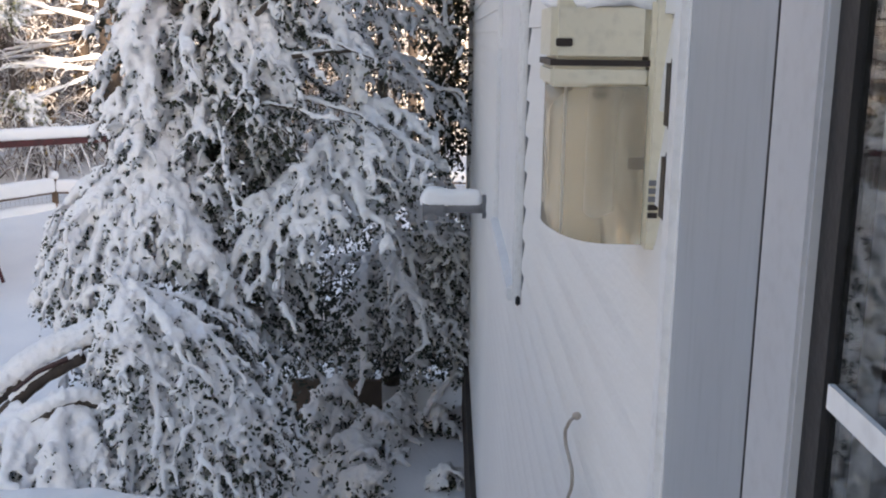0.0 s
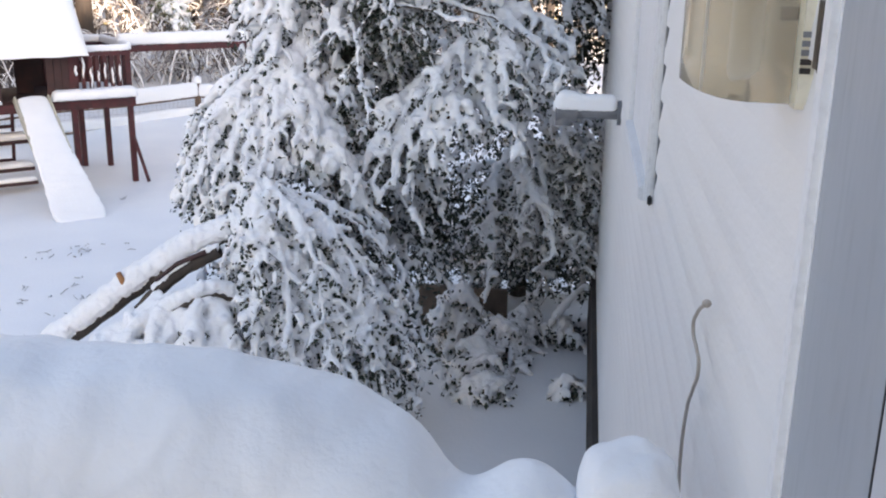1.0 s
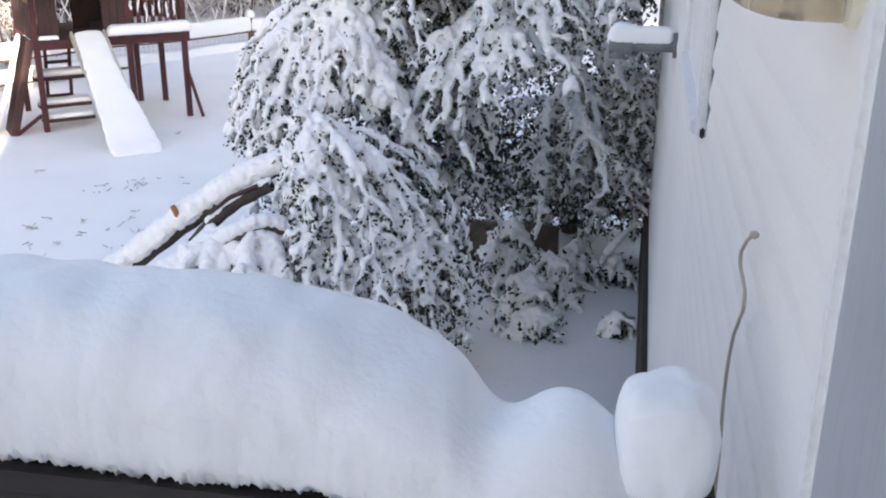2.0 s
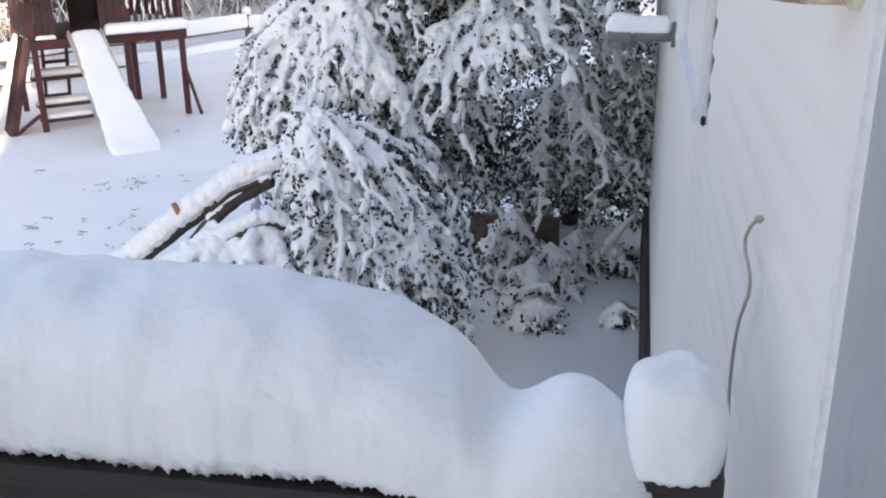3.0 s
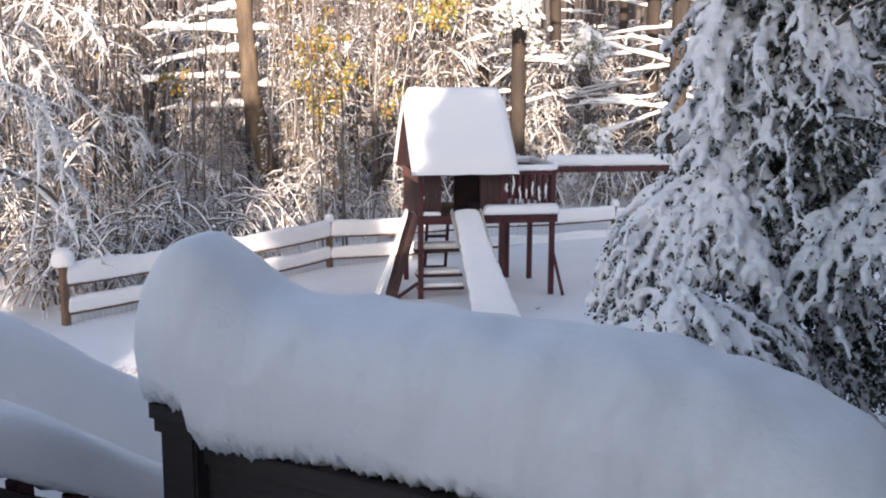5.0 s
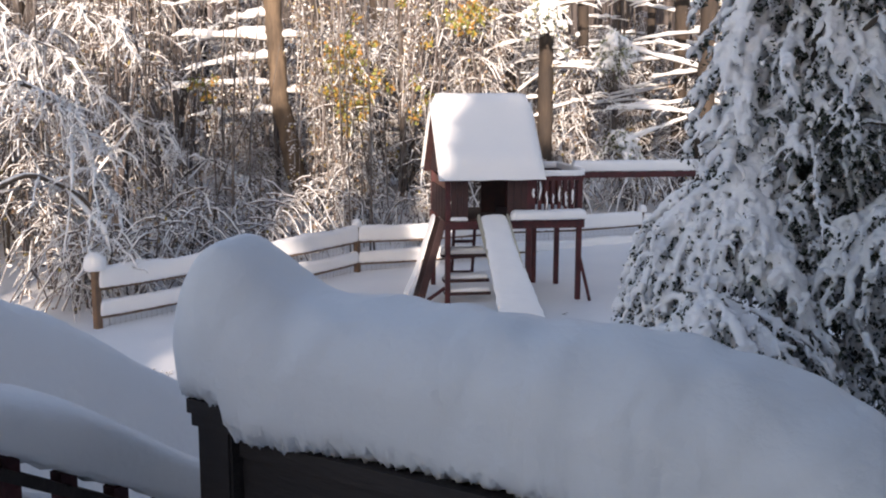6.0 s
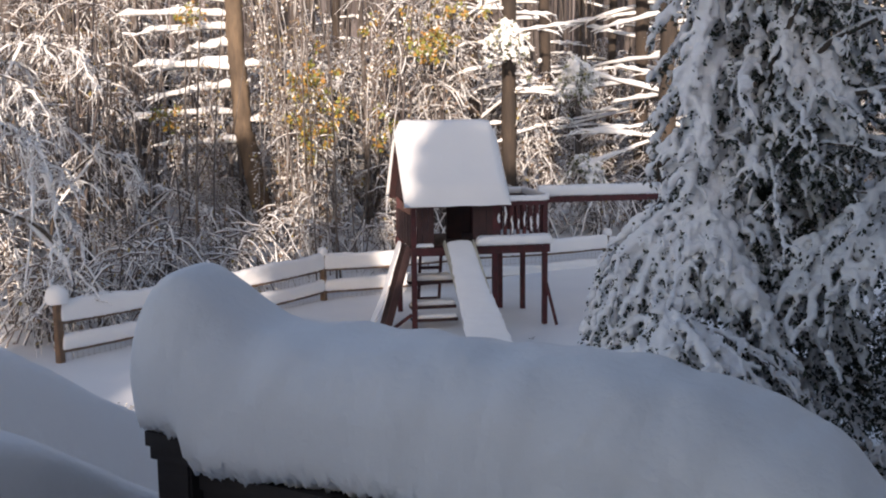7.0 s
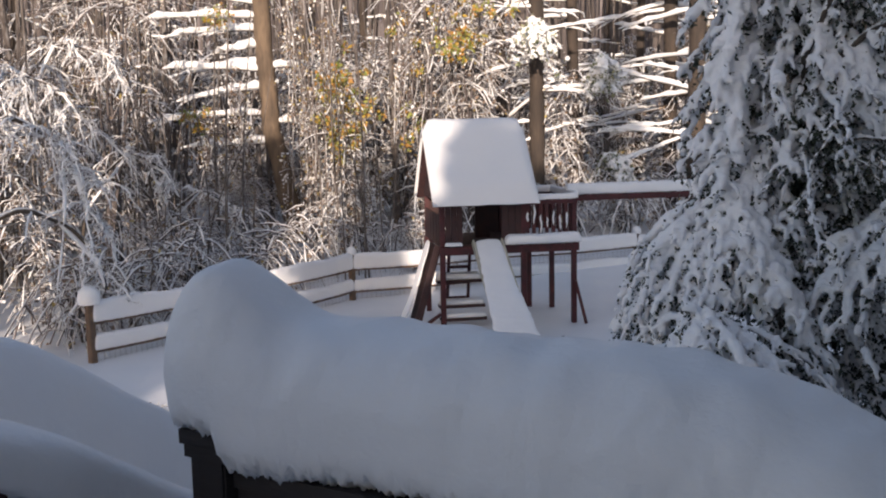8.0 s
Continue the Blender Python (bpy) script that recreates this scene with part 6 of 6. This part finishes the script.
        S = droop(b, rng.normal(size=(9, 2)), np.full(9, w * 0.5), np.full(9, z1 - z0), np.zeros(9), 14, 0.06, rng)
        V, F = vtubes(S, np.full((9, 14), 0.014), 4)
        np_mesh("vine", V, F, TWIG, t, kind="stuff")
        K, _ = along(S, n // 80, rng, 0.0)
        K = K + rng.normal(0, 0.1, K.shape)
        C = K[rng.integers(0, len(K), n)] + rng.normal(0, 0.06, (n, 3))
        V, F = leaf_quads(C, 0.06 * rng.uniform(0.5, 1.7, (n, 1)), rng)
        np_mesh("foliage", V, F, FLECK, t, "withered leaves holding snow", smooth=False, kind="stuff")
        V, F = fists(K[: n // 24], 0.018 * rng.uniform(0.4, 1.3, len(K[: n // 24])), rng, 1.2)
        np_mesh("snow", V, F, SNOW_CLUMP, t, "tufts of snow", kind="stuff")
    # clusters of leaves that still hang on
    for x, y, z, n, sp in ((-14.6, 18.9, 4.4, 260, (0.25, 0.25, 0.3)), (-14.4, 19.1, 4.0, 200, (0.22, 0.25, 0.25)), (-14.85, 18.7, 4.1, 140, (0.14, 0.2, 0.2)), (-14.75, 18.8, 3.05, 230, (0.16, 0.2, 0.22)), (-14.95, 18.7, 3.4, 110, (0.12, 0.2, 0.15)), (-12.5, 20.4, 5.3, 240, (0.2, 0.2, 0.2)), (-13.5, 19.7, 3.5, 90, (0.14, 0.2, 0.2)), (-17.9, 17.0, 3.7, 110, (0.25, 0.3, 0.1)), (-17.4, 17.6, 6.0, 90, (0.18, 0.2, 0.14)), (-19.2, 15.2, 4.5, 70, (0.3, 0.3, 0.25)), (-13.1, 19.9, 5.7, 140, (0.35, 0.3, 0.25)), (-12.0, 20.6, 5.9, 120, (0.3, 0.3, 0.2))):
        knots = rng.normal(size=(max(5, n // 16), 3)) * np.array(sp) * [1, 1, 1.2]
        n = int(n * 2.2)
        C = knots[rng.integers(0, len(knots), n)] + rng.normal(0, 0.07, (n, 3)) + np.array([x, y, z])
        V, F = leaf_quads(C, 0.08 * rng.uniform(0.5, 1.7, (n, 1)), rng)
        tagged(np_mesh("autumn_leaves", V, F, GOLD, smooth=False), "yellow and green autumn leaves still hanging in the wood", "leaves", kind="stuff")


build_woods()


def build_shade_trees():
    """Unseen pines added south of the house, behind the camera, to shade yard, tower and woods."""
    rng = np.random.default_rng(55)
    for x, y, h, r in ((-3.5, -17, 12.6, 2.0), (-0.3, -15, 11.8, 2.1), (2.1, -18, 13, 1.7), (3.9, -15.5, 12.2, 1.6), (7.6, -17, 12.2, 1.8), (8.86, -17, 12.7, 1.6), (12.0, -19, 19.5, 1.3), (16.5, -19, 19, 1.6), (11.4, -16.5, 13.9, 1.8), (14.3, -18, 14.2, 2.1), (17.5, -17, 13.5, 2.2)):
        t = thing("pine_tree", "unseen dark pine added south of the house to cast shade", "tree", "pines south of the house", at=(x, y, 0))
        stem(t, [(0, 0, -0.2), (0, 0, h * 0.5), (0, 0, h)], 0.2, 0.04, 10, BARK_PINE)
        n = 3400
        q = rng.random(n) ** 0.8
        a = rng.uniform(0, 6.28, n)
        rad = r * (1.05 - q) ** 0.6 * np.sqrt(rng.random(n))
        C = np.stack([rad * np.cos(a), rad * np.sin(a), h * (0.12 + 0.88 * q)], -1)
        V, F = leaf_quads(C, 0.48, rng)
        np_mesh("crown", V, F, LEAF, t, smooth=False)


build_shade_trees()


def build_debris():
    """Broken twigs and leaves scattered on the snow."""
    rng = np.random.default_rng(91)
    spots = [(-6.5 + rng.normal(0, 0.35), 11.6 + rng.normal(0, 0.3)) for _ in range(14)] + [(-6.1 + rng.normal(0, 0.5), 9.7 + rng.normal(0, 0.5)) for _ in range(22)] + [(rng.uniform(-9, -4), rng.uniform(9.5, 19)) for _ in range(14)] + [(-10.0 + rng.normal(0, 0.12), 8.5 + rng.normal(0, 0.1)) for _ in range(12)]
    for x, y in spots:
        n = int(rng.integers(1, 4))
        b = np.tile([0.0, 0.0, 0.015], (n, 1)) + rng.normal(0, 0.03, (n, 3)) * [1, 1, 0]
        a = rng.uniform(0, 6.28, n)
        L = rng.uniform(0.03, 0.1, n)
        T = droop(b, np.stack([np.cos(a), np.sin(a)], -1), L, L * 0.5, L * 0.3, 4, 0.01, rng)
        V, F = vtubes(T, np.full((n, 4), 0.006), 4)
        ob = np_mesh("broken_twig", V, F, BARK)
        ob.location = (x, y, 0.05 * noise.noise(Vector((x, y, 0)) * 0.6) + 0.02 * noise.noise(Vector((x, y, 0)) * 2.3))
        tagged(ob, "broken dark twig lying on the snow", "twig", "twigs on the snow")


build_debris()


# ---------------------------------------------------------------- siding boards (last: many alike pieces)
def build_siding():
    c = 0.108
    n = int((ZE - ZB) / c)

    def board(length):
        bm = bmesh.new()
        prof = [(0.0, 0.0), (-0.016, 0.001), (-0.0155, 0.03), (-0.0125, 0.06), (-0.009, 0.085), (-0.006, c + 0.004), (0.002, c + 0.004)]
        a = [bm.verts.new((x, -length / 2, z)) for x, z in prof]
        b = [bm.verts.new((x, length / 2, z)) for x, z in prof]
        for k in range(7):
            bm.faces.new((a[k], a[(k + 1) % 7], b[(k + 1) % 7], b[k]))
        bm.faces.new(a[::-1]), bm.faces.new(b)
        bmesh.ops.recalc_face_normals(bm, faces=bm.faces[:])
        me = bpy.data.meshes.new("siding_board")
        bm.to_mesh(me)
        bm.free()
        me.materials.append(SIDING)
        return me

    spans = {}
    for k in range(n):
        z = ZB + k * c
        zc = z + c / 2
        cuts = []
        if WIN[2] - 0.06 < zc < WIN[3] + 0.06:
            cuts.append((WIN[0] - 0.07, WIN[1] + 0.07))
        runs = [(1.075, Y1 - 0.08)]
        if cuts:
            runs = [(1.075, cuts[0][0]), (cuts[0][1], Y1 - 0.08)]
        runs.append((Y0, -0.56))
        if zc > 4.62:
            runs = [(Y0, cuts[0][0]), (cuts[0][1], Y1 - 0.08)] if cuts else [(Y0, Y1 - 0.08)]
        for a, b in runs:
            key = round(b - a, 3)
            if key not in spans:
                spans[key] = board(b - a)
            ob = new("siding_board", spans[key])
            ob.location = (WX + 0.022, (a + b) / 2, z)
            ob.parent = WALL


build_siding()
